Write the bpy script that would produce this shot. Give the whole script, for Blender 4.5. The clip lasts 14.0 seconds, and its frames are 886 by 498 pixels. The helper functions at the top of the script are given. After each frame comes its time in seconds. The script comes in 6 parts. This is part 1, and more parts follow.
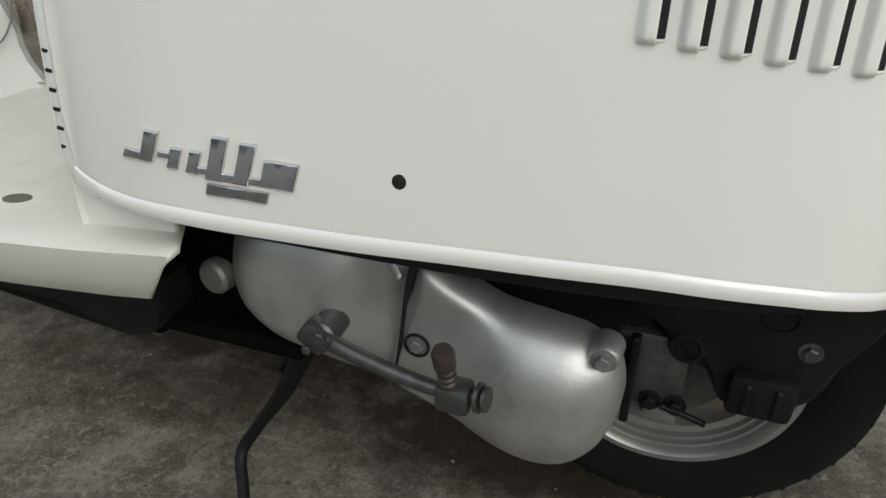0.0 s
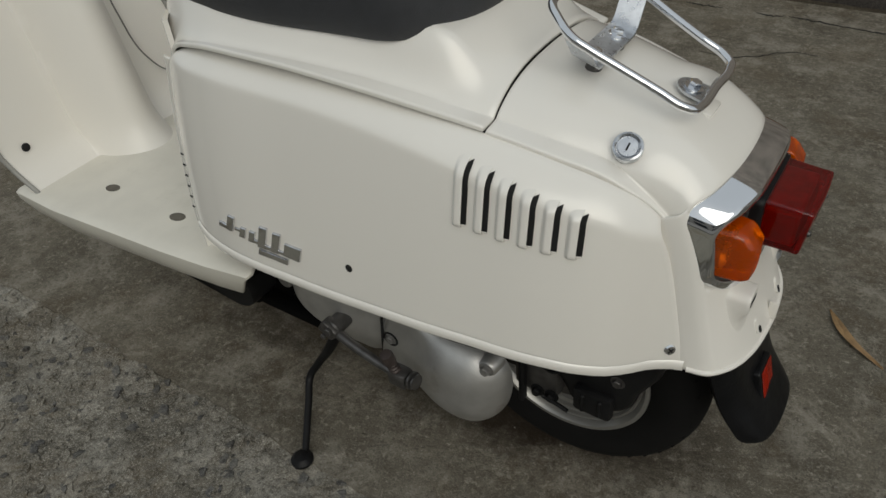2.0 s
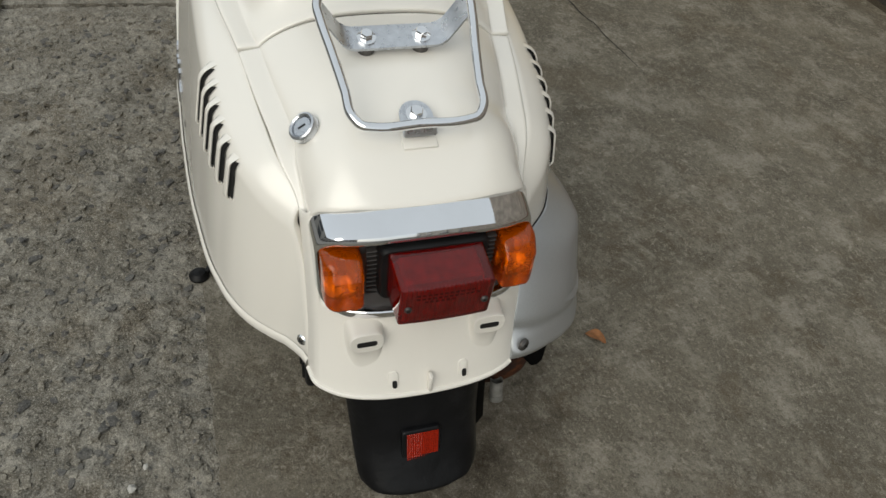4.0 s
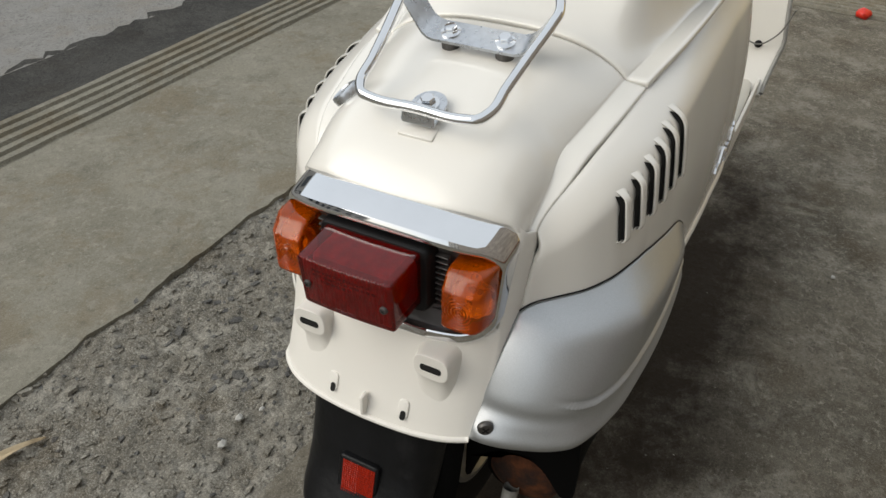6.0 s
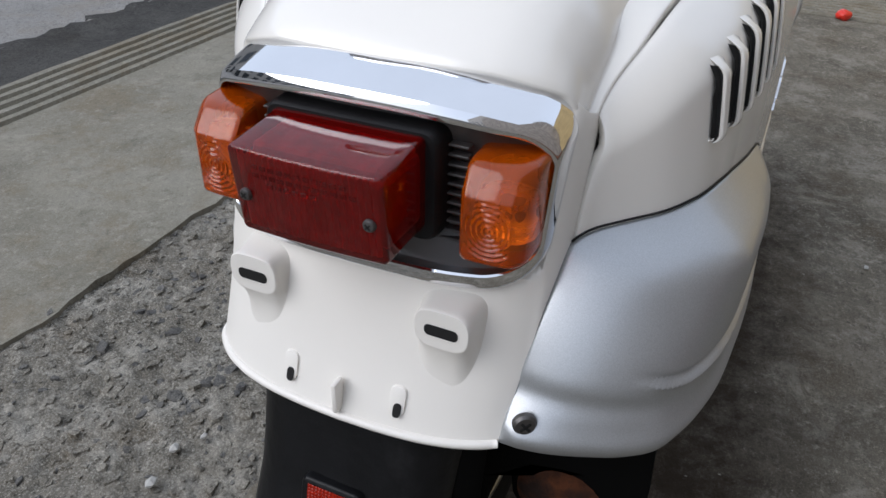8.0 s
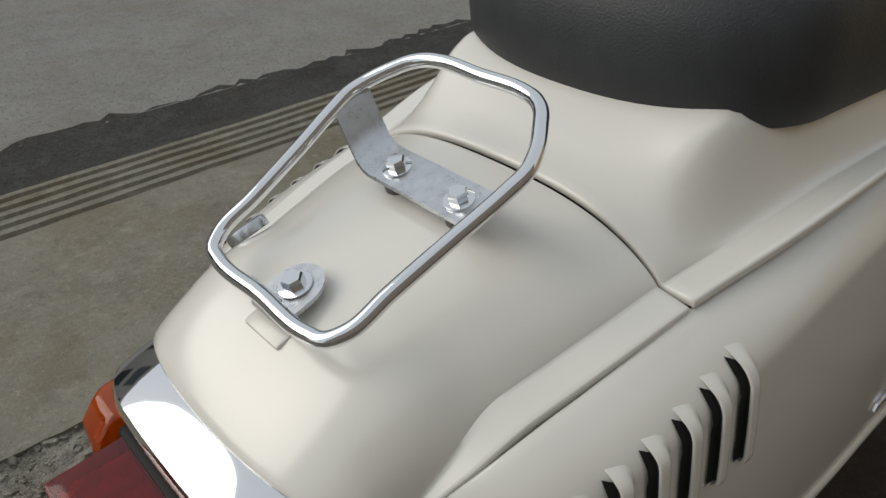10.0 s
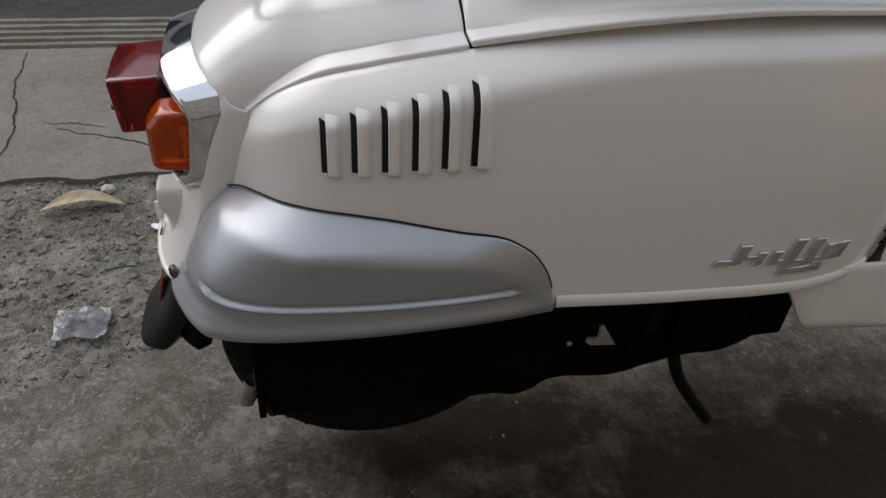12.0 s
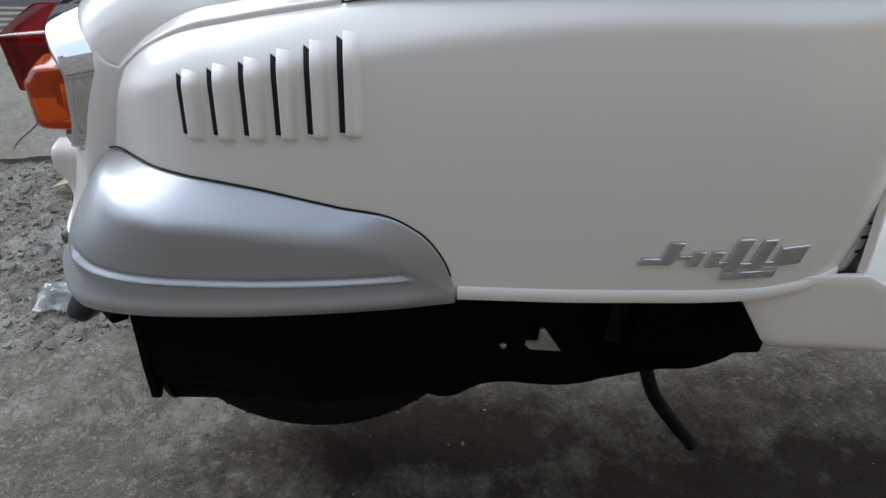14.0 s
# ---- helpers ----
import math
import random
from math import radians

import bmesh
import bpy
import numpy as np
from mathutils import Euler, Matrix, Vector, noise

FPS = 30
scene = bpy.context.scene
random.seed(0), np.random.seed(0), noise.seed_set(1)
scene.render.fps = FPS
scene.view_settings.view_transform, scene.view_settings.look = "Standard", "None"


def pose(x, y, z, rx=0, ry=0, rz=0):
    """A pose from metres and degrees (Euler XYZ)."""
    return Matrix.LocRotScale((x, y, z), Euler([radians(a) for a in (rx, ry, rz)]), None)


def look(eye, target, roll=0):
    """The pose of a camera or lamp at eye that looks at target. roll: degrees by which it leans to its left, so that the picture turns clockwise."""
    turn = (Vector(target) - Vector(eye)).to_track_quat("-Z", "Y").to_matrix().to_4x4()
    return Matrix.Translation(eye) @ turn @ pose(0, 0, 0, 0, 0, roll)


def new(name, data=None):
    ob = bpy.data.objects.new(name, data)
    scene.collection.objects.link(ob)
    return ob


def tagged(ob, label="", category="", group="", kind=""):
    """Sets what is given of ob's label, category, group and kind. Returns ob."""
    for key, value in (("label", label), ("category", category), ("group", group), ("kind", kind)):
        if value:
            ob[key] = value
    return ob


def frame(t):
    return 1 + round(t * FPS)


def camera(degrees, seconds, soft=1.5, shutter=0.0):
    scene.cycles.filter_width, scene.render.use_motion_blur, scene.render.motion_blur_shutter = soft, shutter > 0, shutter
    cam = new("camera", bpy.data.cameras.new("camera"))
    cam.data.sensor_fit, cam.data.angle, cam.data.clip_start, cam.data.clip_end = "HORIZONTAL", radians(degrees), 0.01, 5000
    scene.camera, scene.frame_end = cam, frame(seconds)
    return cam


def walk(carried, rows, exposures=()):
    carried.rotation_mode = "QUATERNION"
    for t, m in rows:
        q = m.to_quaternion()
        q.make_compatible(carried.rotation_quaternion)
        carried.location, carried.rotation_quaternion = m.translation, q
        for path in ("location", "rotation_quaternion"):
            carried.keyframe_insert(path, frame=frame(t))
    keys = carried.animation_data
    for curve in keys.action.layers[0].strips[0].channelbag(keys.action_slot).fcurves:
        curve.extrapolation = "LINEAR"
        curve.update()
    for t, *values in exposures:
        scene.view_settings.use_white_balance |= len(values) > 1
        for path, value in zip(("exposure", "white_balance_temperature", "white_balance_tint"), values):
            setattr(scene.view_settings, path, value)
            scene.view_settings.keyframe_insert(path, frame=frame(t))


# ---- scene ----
cam = camera(61.87, 14.0)
PATH = [
    (0.0, pose(-0.0330, -0.6710, 0.6633, 61.741, -1.161, 19.136)),
    (0.5, pose(-0.0395, -0.6707, 0.7403, 63.079, -1.183, 20.866)),
    (1.0, pose(-0.0041, -0.7020, 0.8211, 58.821, -0.608, 23.720)),
    (1.5, pose(0.0717, -0.7549, 0.9469, 54.995, 1.472, 27.201)),
    (2.0, pose(0.2950, -0.7370, 1.0210, 52.380, 3.250, 33.614)),
    (2.5, pose(0.4576, -0.6701, 1.0644, 52.009, 1.711, 36.879)),
    (2.7, pose(0.4945, -0.6156, 1.0529, 52.136, -1.073, 37.913)),
    (4.8, pose(0.7132, 0.0489, 1.1138, 45.830, -3.986, 96.256)),
    (5.0, pose(0.7011, 0.1146, 1.1273, 47.062, -3.030, 100.272)),
    (5.5, pose(0.7071, 0.2825, 1.1354, 48.004, -3.508, 115.449)),
    (6.0, pose(0.6297, 0.2577, 0.9600, 53.222, -2.057, 117.456)),
    (6.5, pose(0.6457, 0.2209, 0.7996, 56.513, -2.316, 115.563)),
    (7.0, pose(0.6272, 0.1969, 0.7400, 55.899, -3.623, 113.560)),
    (7.5, pose(0.5663, 0.1808, 0.7207, 54.538, -3.568, 113.487)),
    (8.0, pose(0.5214, 0.1758, 0.7559, 56.610, -2.543, 114.321)),
    (8.5, pose(0.4786, 0.1891, 0.8062, 58.676, -2.244, 116.273)),
    (8.7, pose(0.4660, 0.1976, 0.8338, 58.781, -2.163, 116.794)),
    (10.8, pose(0.1796, 0.4090, 0.9297, 53.626, -1.107, 156.659)),
    (11.0, pose(0.1768, 0.4596, 0.9267, 53.158, -1.749, 160.862)),
    (11.5, pose(0.1562, 0.6097, 0.9258, 52.271, -3.086, 165.400)),
    (12.0, pose(0.0996, 0.6839, 0.9101, 51.139, -3.934, 168.120)),
    (12.5, pose(0.0403, 0.6533, 0.8216, 52.267, -5.181, 173.444)),
    (13.0, pose(-0.0104, 0.6275, 0.7842, 52.294, -4.278, 174.260)),
    (13.5, pose(-0.0608, 0.6263, 0.8011, 53.225, -3.479, 175.649)),
    (14.0, pose(-0.0796, 0.6790, 0.8616, 51.608, -2.292, 175.439)),
]
EXPOSURES = [(0.0, 0.15, 6400, 6), (0.5, -0.15, 6350, 6), (1.0, -0.40, 6600, 6), (1.5, -0.47, 6650, 6), (2.0, -0.45, 6780, 6), (2.5, -0.33, 6850, 6), (2.7, -0.33, 6850, 6), (4.8, 0.22, 6900, 6),
             (5.0, 0.22, 6900, 6), (5.5, 0.24, 7000, 6), (6.0, 0.27, 6850, 8), (6.5, -0.03, 6250, 11), (7.0, 0.31, 6100, 13), (7.5, 0.38, 6120, 14), (8.0, 0.33, 6050, 13), (8.5, 0.25, 6350, 8),
             (8.7, 0.20, 6350, 8), (10.8, -0.38, 7000, 7), (11.0, -0.38, 7000, 7), (11.5, -0.10, 7200, 9), (12.0, 0.07, 6350, 15), (12.5, 0.46, 6350, 14), (13.0, 0.68, 6200, 13), (13.5, 0.66, 5980, 11),
             (14.0, 0.56, 5800, 10)]
walk(cam, PATH, EXPOSURES)

# ---- light ----
world = bpy.data.worlds.new("sky")
scene.world = world
world.use_nodes = True
wn = world.node_tree.nodes
sky = wn.new("ShaderNodeTexSky")
sky.sky_type, sky.sun_disc = "NISHITA", False
sky.sun_elevation, sky.sun_rotation = radians(35), radians(135)
sky.air_density, sky.dust_density = 1.0, 3.0
soften = wn.new("ShaderNodeMixRGB")
soften.inputs[0].default_value = 0.72
soften.inputs[2].default_value = (7.0, 7.5, 8.1, 1)
world.node_tree.links.new(sky.outputs[0], soften.inputs[1])
world.node_tree.links.new(soften.outputs[0], wn["Background"].inputs[0])
wn["Background"].inputs[1].default_value = 0.115
sun = new("sun", bpy.data.lights.new("sun", "SUN"))
sun.data.energy, sun.data.angle, sun.data.color = 1.3, radians(52), (1.0, 0.985, 0.95)
sun.matrix_world = look((0.9, -0.9, 0.9), (0, 0, 0))
scene.view_settings.exposure = 0.0

# ---- materials ----
def material(name, colour, rough=0.5, metal=0.0, vary=0.08, scale=40.0, bump=0.0, bump_scale=200.0, coat=0.0, spots=None, spot_scale=8.0, spot_at=0.6, uneven=0.15):
    """Principled surface with two scales of colour change, fine relief and optional stains."""
    m = bpy.data.materials.new(name)
    m.use_nodes = True
    nt = m.node_tree
    n, link = nt.nodes, nt.links.new
    b = n["Principled BSDF"]
    co = n.new("ShaderNodeTexCoord")
    b.inputs["Metallic"].default_value = metal
    b.inputs["Coat Weight"].default_value = coat
    b.inputs["Coat Roughness"].default_value = 0.06
    fine = n.new("ShaderNodeTexNoise")
    fine.inputs["Scale"].default_value, fine.inputs["Detail"].default_value = scale, 6
    link(co.outputs["Object"], fine.inputs["Vector"])
    ramp = n.new("ShaderNodeValToRGB")
    ramp.color_ramp.elements[0].position, ramp.color_ramp.elements[1].position = 0.3, 0.7
    ramp.color_ramp.elements[0].color = (*[c * (1 - vary) for c in colour], 1)
    ramp.color_ramp.elements[1].color = (*[min(1, c * (1 + vary)) for c in colour], 1)
    link(fine.outputs["Fac"], ramp.inputs[0])
    out = ramp.outputs[0]
    if spots:
        big = n.new("ShaderNodeTexNoise")
        big.inputs["Scale"].default_value, big.inputs["Detail"].default_value = spot_scale, 8
        big.inputs["Roughness"].default_value = 0.65
        link(co.outputs["Object"], big.inputs["Vector"])
        r2 = n.new("ShaderNodeValToRGB")
        r2.color_ramp.elements[0].position, r2.color_ramp.elements[1].position = spot_at, min(1, spot_at + 0.15)
        r2.color_ramp.elements[0].color, r2.color_ramp.elements[1].color = (0, 0, 0, 1), (1, 1, 1, 1)
        link(big.outputs["Fac"], r2.inputs[0])
        mix = n.new("ShaderNodeMixRGB")
        link(r2.outputs[0], mix.inputs[0])
        link(out, mix.inputs[1])
        mix.inputs[2].default_value = (*spots, 1)
        out = mix.outputs[0]
    link(out, b.inputs["Base Color"])
    rr = n.new("ShaderNodeMapRange")
    rr.inputs["To Min"].default_value, rr.inputs["To Max"].default_value = max(0, rough * (1 - uneven)), min(1, rough * (1 + uneven))
    link(fine.outputs["Fac"], rr.inputs["Value"])
    link(rr.outputs[0], b.inputs["Roughness"])
    if bump:
        rel = n.new("ShaderNodeTexNoise")
        rel.inputs["Scale"].default_value, rel.inputs["Detail"].default_value = bump_scale, 5
        link(co.outputs["Object"], rel.inputs["Vector"])
        bp = n.new("ShaderNodeBump")
        bp.inputs["Strength"].default_value, bp.inputs["Distance"].default_value = bump, 0.002
        link(rel.outputs["Fac"], bp.inputs["Height"])
        link(bp.outputs[0], b.inputs["Normal"])
    return m


def lens_material(name, colour, rough=0.06, clear=0.7):
    """Coloured clear plastic over a rippled inner face."""
    m = material(name, colour, rough, vary=0.1, scale=60, coat=0.0, bump=0.012, bump_scale=220)
    b = m.node_tree.nodes["Principled BSDF"]
    b.inputs["Transmission Weight"].default_value = clear
    b.inputs["IOR"].default_value = 1.49
    b.inputs["Specular IOR Level"].default_value = 0.5
    return m


CREAM = material("cream_paint", (0.81, 0.785, 0.730), 0.24, vary=0.0, scale=6, uneven=0.0, coat=1.0, bump=0.01, bump_scale=900)
CREAM.node_tree.nodes["Principled BSDF"].inputs["Coat Roughness"].default_value = 0.19
CREAM_MATT = material("cream_plastic", (0.79, 0.765, 0.712), 0.42, vary=0.0, scale=6, uneven=0.0, coat=0.2, bump=0.02, bump_scale=600)
SILVER = material("silver_paint", (0.44, 0.458, 0.475), 0.42, metal=0.75, vary=0.10, scale=1300, coat=0.5)
ALLOY = material("worn_alloy", (0.50, 0.495, 0.48), 0.44, metal=0.8, vary=0.16, scale=22, bump=0.10, bump_scale=300, spots=(0.30, 0.26, 0.22), spot_scale=9, spot_at=0.60)
DULL_ALLOY = material("dull_alloy", (0.24, 0.235, 0.225), 0.55, metal=0.6, vary=0.2, scale=50, bump=0.15, bump_scale=400)
STEEL = material("grey_steel", (0.13, 0.125, 0.122), 0.45, metal=0.85, vary=0.25, scale=60, bump=0.1, bump_scale=500)
CHROME = material("chrome", (0.80, 0.81, 0.83), 0.05, metal=1.0, vary=0.02, scale=30)
BRUSHED = material("brushed_plate", (0.62, 0.64, 0.67), 0.28, metal=1.0, vary=0.12, scale=120, bump=0.05, bump_scale=900)
BLACK = material("black_plastic", (0.007, 0.007, 0.0075), 0.5, vary=0.3, scale=25, bump=0.1, bump_scale=300, spots=(0.02, 0.019, 0.017), spot_scale=14, spot_at=0.68)
# black underside parts; their deep shade is put into this near-black colour
SHADED_BLACK = material("shaded_black", (0.0022, 0.0022, 0.0022), 0.75, vary=0.3, scale=20)
SHADED_BLACK.node_tree.nodes["Principled BSDF"].inputs["Specular IOR Level"].default_value = 0.06
VOID = material("black_opening", (0.004, 0.004, 0.004), 0.8, vary=0.1)
RUBBER = material("tyre_rubber", (0.005, 0.0048, 0.0046), 0.9, vary=0.3, scale=30, bump=0.15, bump_scale=250, spots=(0.012, 0.011, 0.010), spot_scale=20, spot_at=0.68)
FLAP = material("mudflap_plastic", (0.005, 0.0052, 0.006), 0.36, vary=0.35, scale=30, bump=0.9, bump_scale=28, spots=(0.014, 0.014, 0.015), spot_scale=14, spot_at=0.58)
VINYL = material("seat_vinyl", (0.035, 0.037, 0.042), 0.5, vary=0.12, scale=60, bump=0.3, bump_scale=700)
RED = lens_material("red_lens", (0.44, 0.008, 0.006), 0.04, 0.84)
AMBER = lens_material("amber_lens", (1.0, 0.145, 0.0006), 0.05, 0.74)
RED_REFLEX = material("red_reflex", (0.26, 0.012, 0.003), 0.16, vary=0.3, scale=500)
GREY_HOUSING = material("lamp_housing", (0.05, 0.045, 0.043), 0.4, vary=0.2, scale=30)
RIMS = material("rim_paint", (0.30, 0.295, 0.28), 0.30, metal=0.6, vary=0.1, scale=20, spots=(0.3, 0.28, 0.25), spot_scale=18)
RUST = material("rusty_steel", (0.068, 0.023, 0.009), 0.95, metal=0.0, vary=0.55, scale=90, bump=0.5, bump_scale=200, spots=(0.022, 0.012, 0.009), spot_scale=30, spot_at=0.46)
for dull in (RUBBER, BLACK, FLAP, RUST, RED_REFLEX):
    dull.node_tree.nodes["Principled BSDF"].inputs["Specular IOR Level"].default_value = 0.22
WHITE_DISH = material("bright_dish", (0.75, 0.74, 0.70), 0.35, metal=0.3, vary=0.05)
BADGE = material("badge_metal", (0.66, 0.66, 0.67), 0.14, metal=1.0, vary=0.06, scale=90)
FLOOR = material("dusty_cream_plastic", (0.70, 0.675, 0.60), 0.55, vary=0.05, scale=14, coat=0.05, bump=0.03, bump_scale=300, spots=(0.58, 0.555, 0.48), spot_scale=5, spot_at=0.56)
TRIM_GREY = material("grey_trim", (0.30, 0.295, 0.275), 0.5, vary=0.15, scale=40)
SEALANT = material("grey_gasket", (0.16, 0.155, 0.14), 0.6)


# ---- mesh tools ----
def curve(xs, ys):
    """Smooth function through the given knots."""
    xs, ys = np.array(xs, float), np.array(ys, float)
    s = np.gradient(ys, xs)

    def f(x):
        x = np.clip(np.asarray(x, float), xs[0], xs[-1])
        i = np.clip(np.searchsorted(xs, x) - 1, 0, len(xs) - 2)
        h = xs[i + 1] - xs[i]
        t = (x - xs[i]) / h
        return ((2 * t**3 - 3 * t**2 + 1) * ys[i] + (t**3 - 2 * t**2 + t) * h * s[i]
                + (3 * t**2 - 2 * t**3) * ys[i + 1] + (t**3 - t**2) * h * s[i + 1])
    return f


def path(points, n, closed=False):
    """n points along a smooth line through the given ones."""
    p = np.array(points, float)
    if closed:
        p = np.vstack([p, p[:1]])
    d = np.r_[0, np.cumsum(np.linalg.norm(np.diff(p, axis=0), axis=1))]
    if closed:
        q = np.vstack([p[-3:-1], p, p[1:3]])
        L = d[-1]
        dd = np.r_[d[-3:-1] - L, d, d[1:3] + L]
        t = np.linspace(0, L, n, endpoint=False)
        return np.stack([curve(dd, q[:, k])(t) for k in range(p.shape[1])], 1)
    t = np.linspace(0, d[-1], n)
    return np.stack([curve(d, p[:, k])(t) for k in range(p.shape[1])], 1)


def smoothed(bm, angle=35):
    for f in bm.faces:
        f.smooth = True
    for e in bm.edges:
        if len(e.link_faces) == 2 and e.calc_face_angle(0) > radians(angle):
            e.smooth = False
    return bm


def part(name, bm, mat, parent=None, label="", angle=35):
    smoothed(bm, angle)
    me = bpy.data.meshes.new(name)
    bm.to_mesh(me)
    bm.free()
    me.materials.append(mat)
    ob = new(name, me)
    if parent:
        ob.parent = parent
    if label:
        tagged(ob, label)
    return ob


def grid(bm, pts, closed_u=False, closed_v=False):
    """Faces over an array of points pts[u][v]."""
    pts = np.asarray(pts, float)
    nu, nv = pts.shape[:2]
    vs = [[bm.verts.new(pts[i, j]) for j in range(nv)] for i in range(nu)]
    for i in range(nu if closed_u else nu - 1):
        for j in range(nv if closed_v else nv - 1):
            a, b = (i + 1) % nu, (j + 1) % nv
            try:
                bm.faces.new((vs[i][j], vs[a][j], vs[a][b], vs[i][b]))
            except ValueError:
                pass
    return vs


def shell(pts, depth=0.008, edge=0.0015, out=None):
    """A sheet over pts[u][v] with rounded, turned-in edges. out: a direction that its face looks to."""
    pts = np.asarray(pts, float)
    bm = bmesh.new()
    grid(bm, pts)
    bmesh.ops.remove_doubles(bm, verts=bm.verts, dist=1e-5)
    bm.normal_update()
    if out is not None:
        tot = sum((f.normal * f.calc_area() for f in bm.faces), Vector())
        if tot.dot(Vector(out)) < 0:
            bmesh.ops.reverse_faces(bm, faces=bm.faces)
            bm.normal_update()
    rim = [e for e in bm.edges if len(e.link_faces) == 1]
    normals = {v: v.normal.copy() for e in rim for v in e.verts}
    outs = {}
    for e in rim:
        f = e.link_faces[0]
        mid = (e.verts[0].co + e.verts[1].co) / 2
        o = (mid - f.calc_center_median())
        d = (e.verts[1].co - e.verts[0].co).normalized()
        o = o - d * o.dot(d)
        for v in e.verts:
            outs[v] = outs.get(v, Vector()) + o.normalized()
    rings = [{v: v for v in normals}]
    for (a, b) in ((edge, edge * 0.6), (edge * 1.3, edge * 1.6), (edge * 1.0, depth)):
        rings.append({v: bm.verts.new(v.co + outs[v].normalized() * a - normals[v] * b) for v in normals})
    for r0, r1 in zip(rings, rings[1:]):
        for e in rim:
            a, b = e.verts
            f = e.link_faces[0] if r0 is rings[0] else None
            bm.faces.new((r0[a], r0[b], r1[b], r1[a]))
    bmesh.ops.recalc_face_normals(bm, faces=bm.faces)
    if out is not None:
        tot = sum((f.normal * f.calc_area() for f in bm.faces), Vector())
        if tot.dot(Vector(out)) < 0:
            bmesh.ops.reverse_faces(bm, faces=bm.faces)
    return bm


def tube(bm, points, radius, sides=12, n=40, closed=False, smooth=True):
    """A round bar along a line."""
    p = path(points, n, closed) if smooth else np.array(points, float)
    rad = radius if callable(radius) else (lambda s: radius)
    rings = []
    ref = None
    for i in range(len(p)):
        a, b = (p[i - 1], p[(i + 1) % len(p)]) if closed else (p[max(i - 1, 0)], p[min(i + 1, len(p) - 1)])
        d = Vector(b - a).normalized()
        if ref is None:
            ref = d.orthogonal().normalized()
        ref = (ref - d * ref.dot(d)).normalized()
        w = d.cross(ref)
        r = rad(i / (len(p) - 1))
        rings.append([Vector(p[i]) + ref * (r * math.cos(k * math.tau / sides)) + w * (r * math.sin(k * math.tau / sides)) for k in range(sides)])
    vs = grid(bm, rings, closed_u=closed, closed_v=True)
    if not closed:
        bm.faces.new(vs[0][::-1])
        bm.faces.new(vs[-1])
    return bm


def lathe(bm, profile, origin, axis, sides=32):
    """Turns (radius, height) pairs about an axis through origin."""
    z = Vector(axis).normalized()
    x = z.orthogonal().normalized()
    y = z.cross(x)
    o = Vector(origin)
    pts = [[o + z * h + (x * math.cos(k * math.tau / sides) + y * math.sin(k * math.tau / sides)) * r for k in range(sides)] for r, h in profile]
    vs = grid(bm, pts, closed_v=True)
    bmesh.ops.remove_doubles(bm, verts=bm.verts, dist=1e-6)
    return bm


def rounded_box(bm, lo, hi, r=0.003, seg=2, m=None):
    """A box with rounded edges between two corners."""
    lo, hi = Vector(lo), Vector(hi)
    g = bmesh.ops.create_cube(bm, size=1)
    bmesh.ops.scale(bm, vec=hi - lo, verts=g["verts"])
    bmesh.ops.translate(bm, vec=(hi + lo) / 2, verts=g["verts"])
    es = list({e for v in g["verts"] for e in v.link_edges})
    if r:
        res = bmesh.ops.bevel(bm, geom=es, offset=r, segments=seg, affect="EDGES", profile=0.5)
        vs = list({v for f in res["faces"] for v in f.verts} | {v for v in g["verts"] if v.is_valid})
    else:
        vs = g["verts"]
    if m is not None:
        bmesh.ops.transform(bm, matrix=m, verts=vs)
    return bm


def prism(bm, outline, base, top, taper=0.0, dome=0.0, rings=4, inset=0.0):
    """A solid over a closed outline of (a, b) pairs; base and top turn (a, b) into places. inset pulls the upper edge in with a round."""
    o = np.array(outline, float)
    c = o.mean(0)
    steps = [(0.0, 0.0)] + [(1 - math.cos(k / rings * math.pi / 2), math.sin(k / rings * math.pi / 2)) for k in range(rings + 1)] if inset else [(0, 0), (0, 1)]
    layers = []
    ln = np.linalg.norm(o - c, axis=1)[:, None]
    for s, h in steps:
        q = o - (o - c) / ln * inset * s
        lo = np.array([base(*p) for p in q])
        hi = np.array([top(*p) for p in q])
        hh = 0.55 + 0.45 * h if inset and (s, h) != (0.0, 0.0) else h
        if (s, h) == (0.0, 0.0):
            hh = 0.0
        layers.append(lo + (hi - lo) * hh)
    vs = grid(bm, layers, closed_v=True)
    bm.faces.new(vs[0][::-1])
    last = vs[-1]
    mid = bm.verts.new(np.array(top(*c)) )
    for i in range(len(last)):
        bm.faces.new((last[i], last[(i + 1) % len(last)], mid))
    bmesh.ops.recalc_face_normals(bm, faces=bm.faces)
    return bm


def rounded_rect(w, h, r, n=6):
    """Outline of a rectangle of half sizes w, h with round corners."""
    pts = []
    for cx, cy, a in ((w - r, h - r, 0), (-w + r, h - r, 90), (-w + r, -h + r, 180), (w - r, -h + r, 270)):
        for k in range(n + 1):
            t = radians(a + 90 * k / n)
            pts.append((cx + r * math.cos(t), cy + r * math.sin(t)))
    return pts


def bolt(name, parent, at, axis, r=0.006, h=0.005, washer=True, mat=None):
    """A hexagon head on a washer."""
    bm = bmesh.new()
    if washer:
        lathe(bm, [(0.0001, 0), (r * 1.5, 0), (r * 1.5, 0.0012), (r * 0.9, 0.0018), (0.0001, 0.0018)], at, axis, 24)
    z = Vector(axis).normalized()
    o = Vector(at) + z * 0.0015
    lathe(bm, [(r, 0), (r, h * 0.8), (r * 0.86, h), (0.0001, h)], o, axis, 6)
    return part(name, bm, mat or CHROME, parent, angle=25)


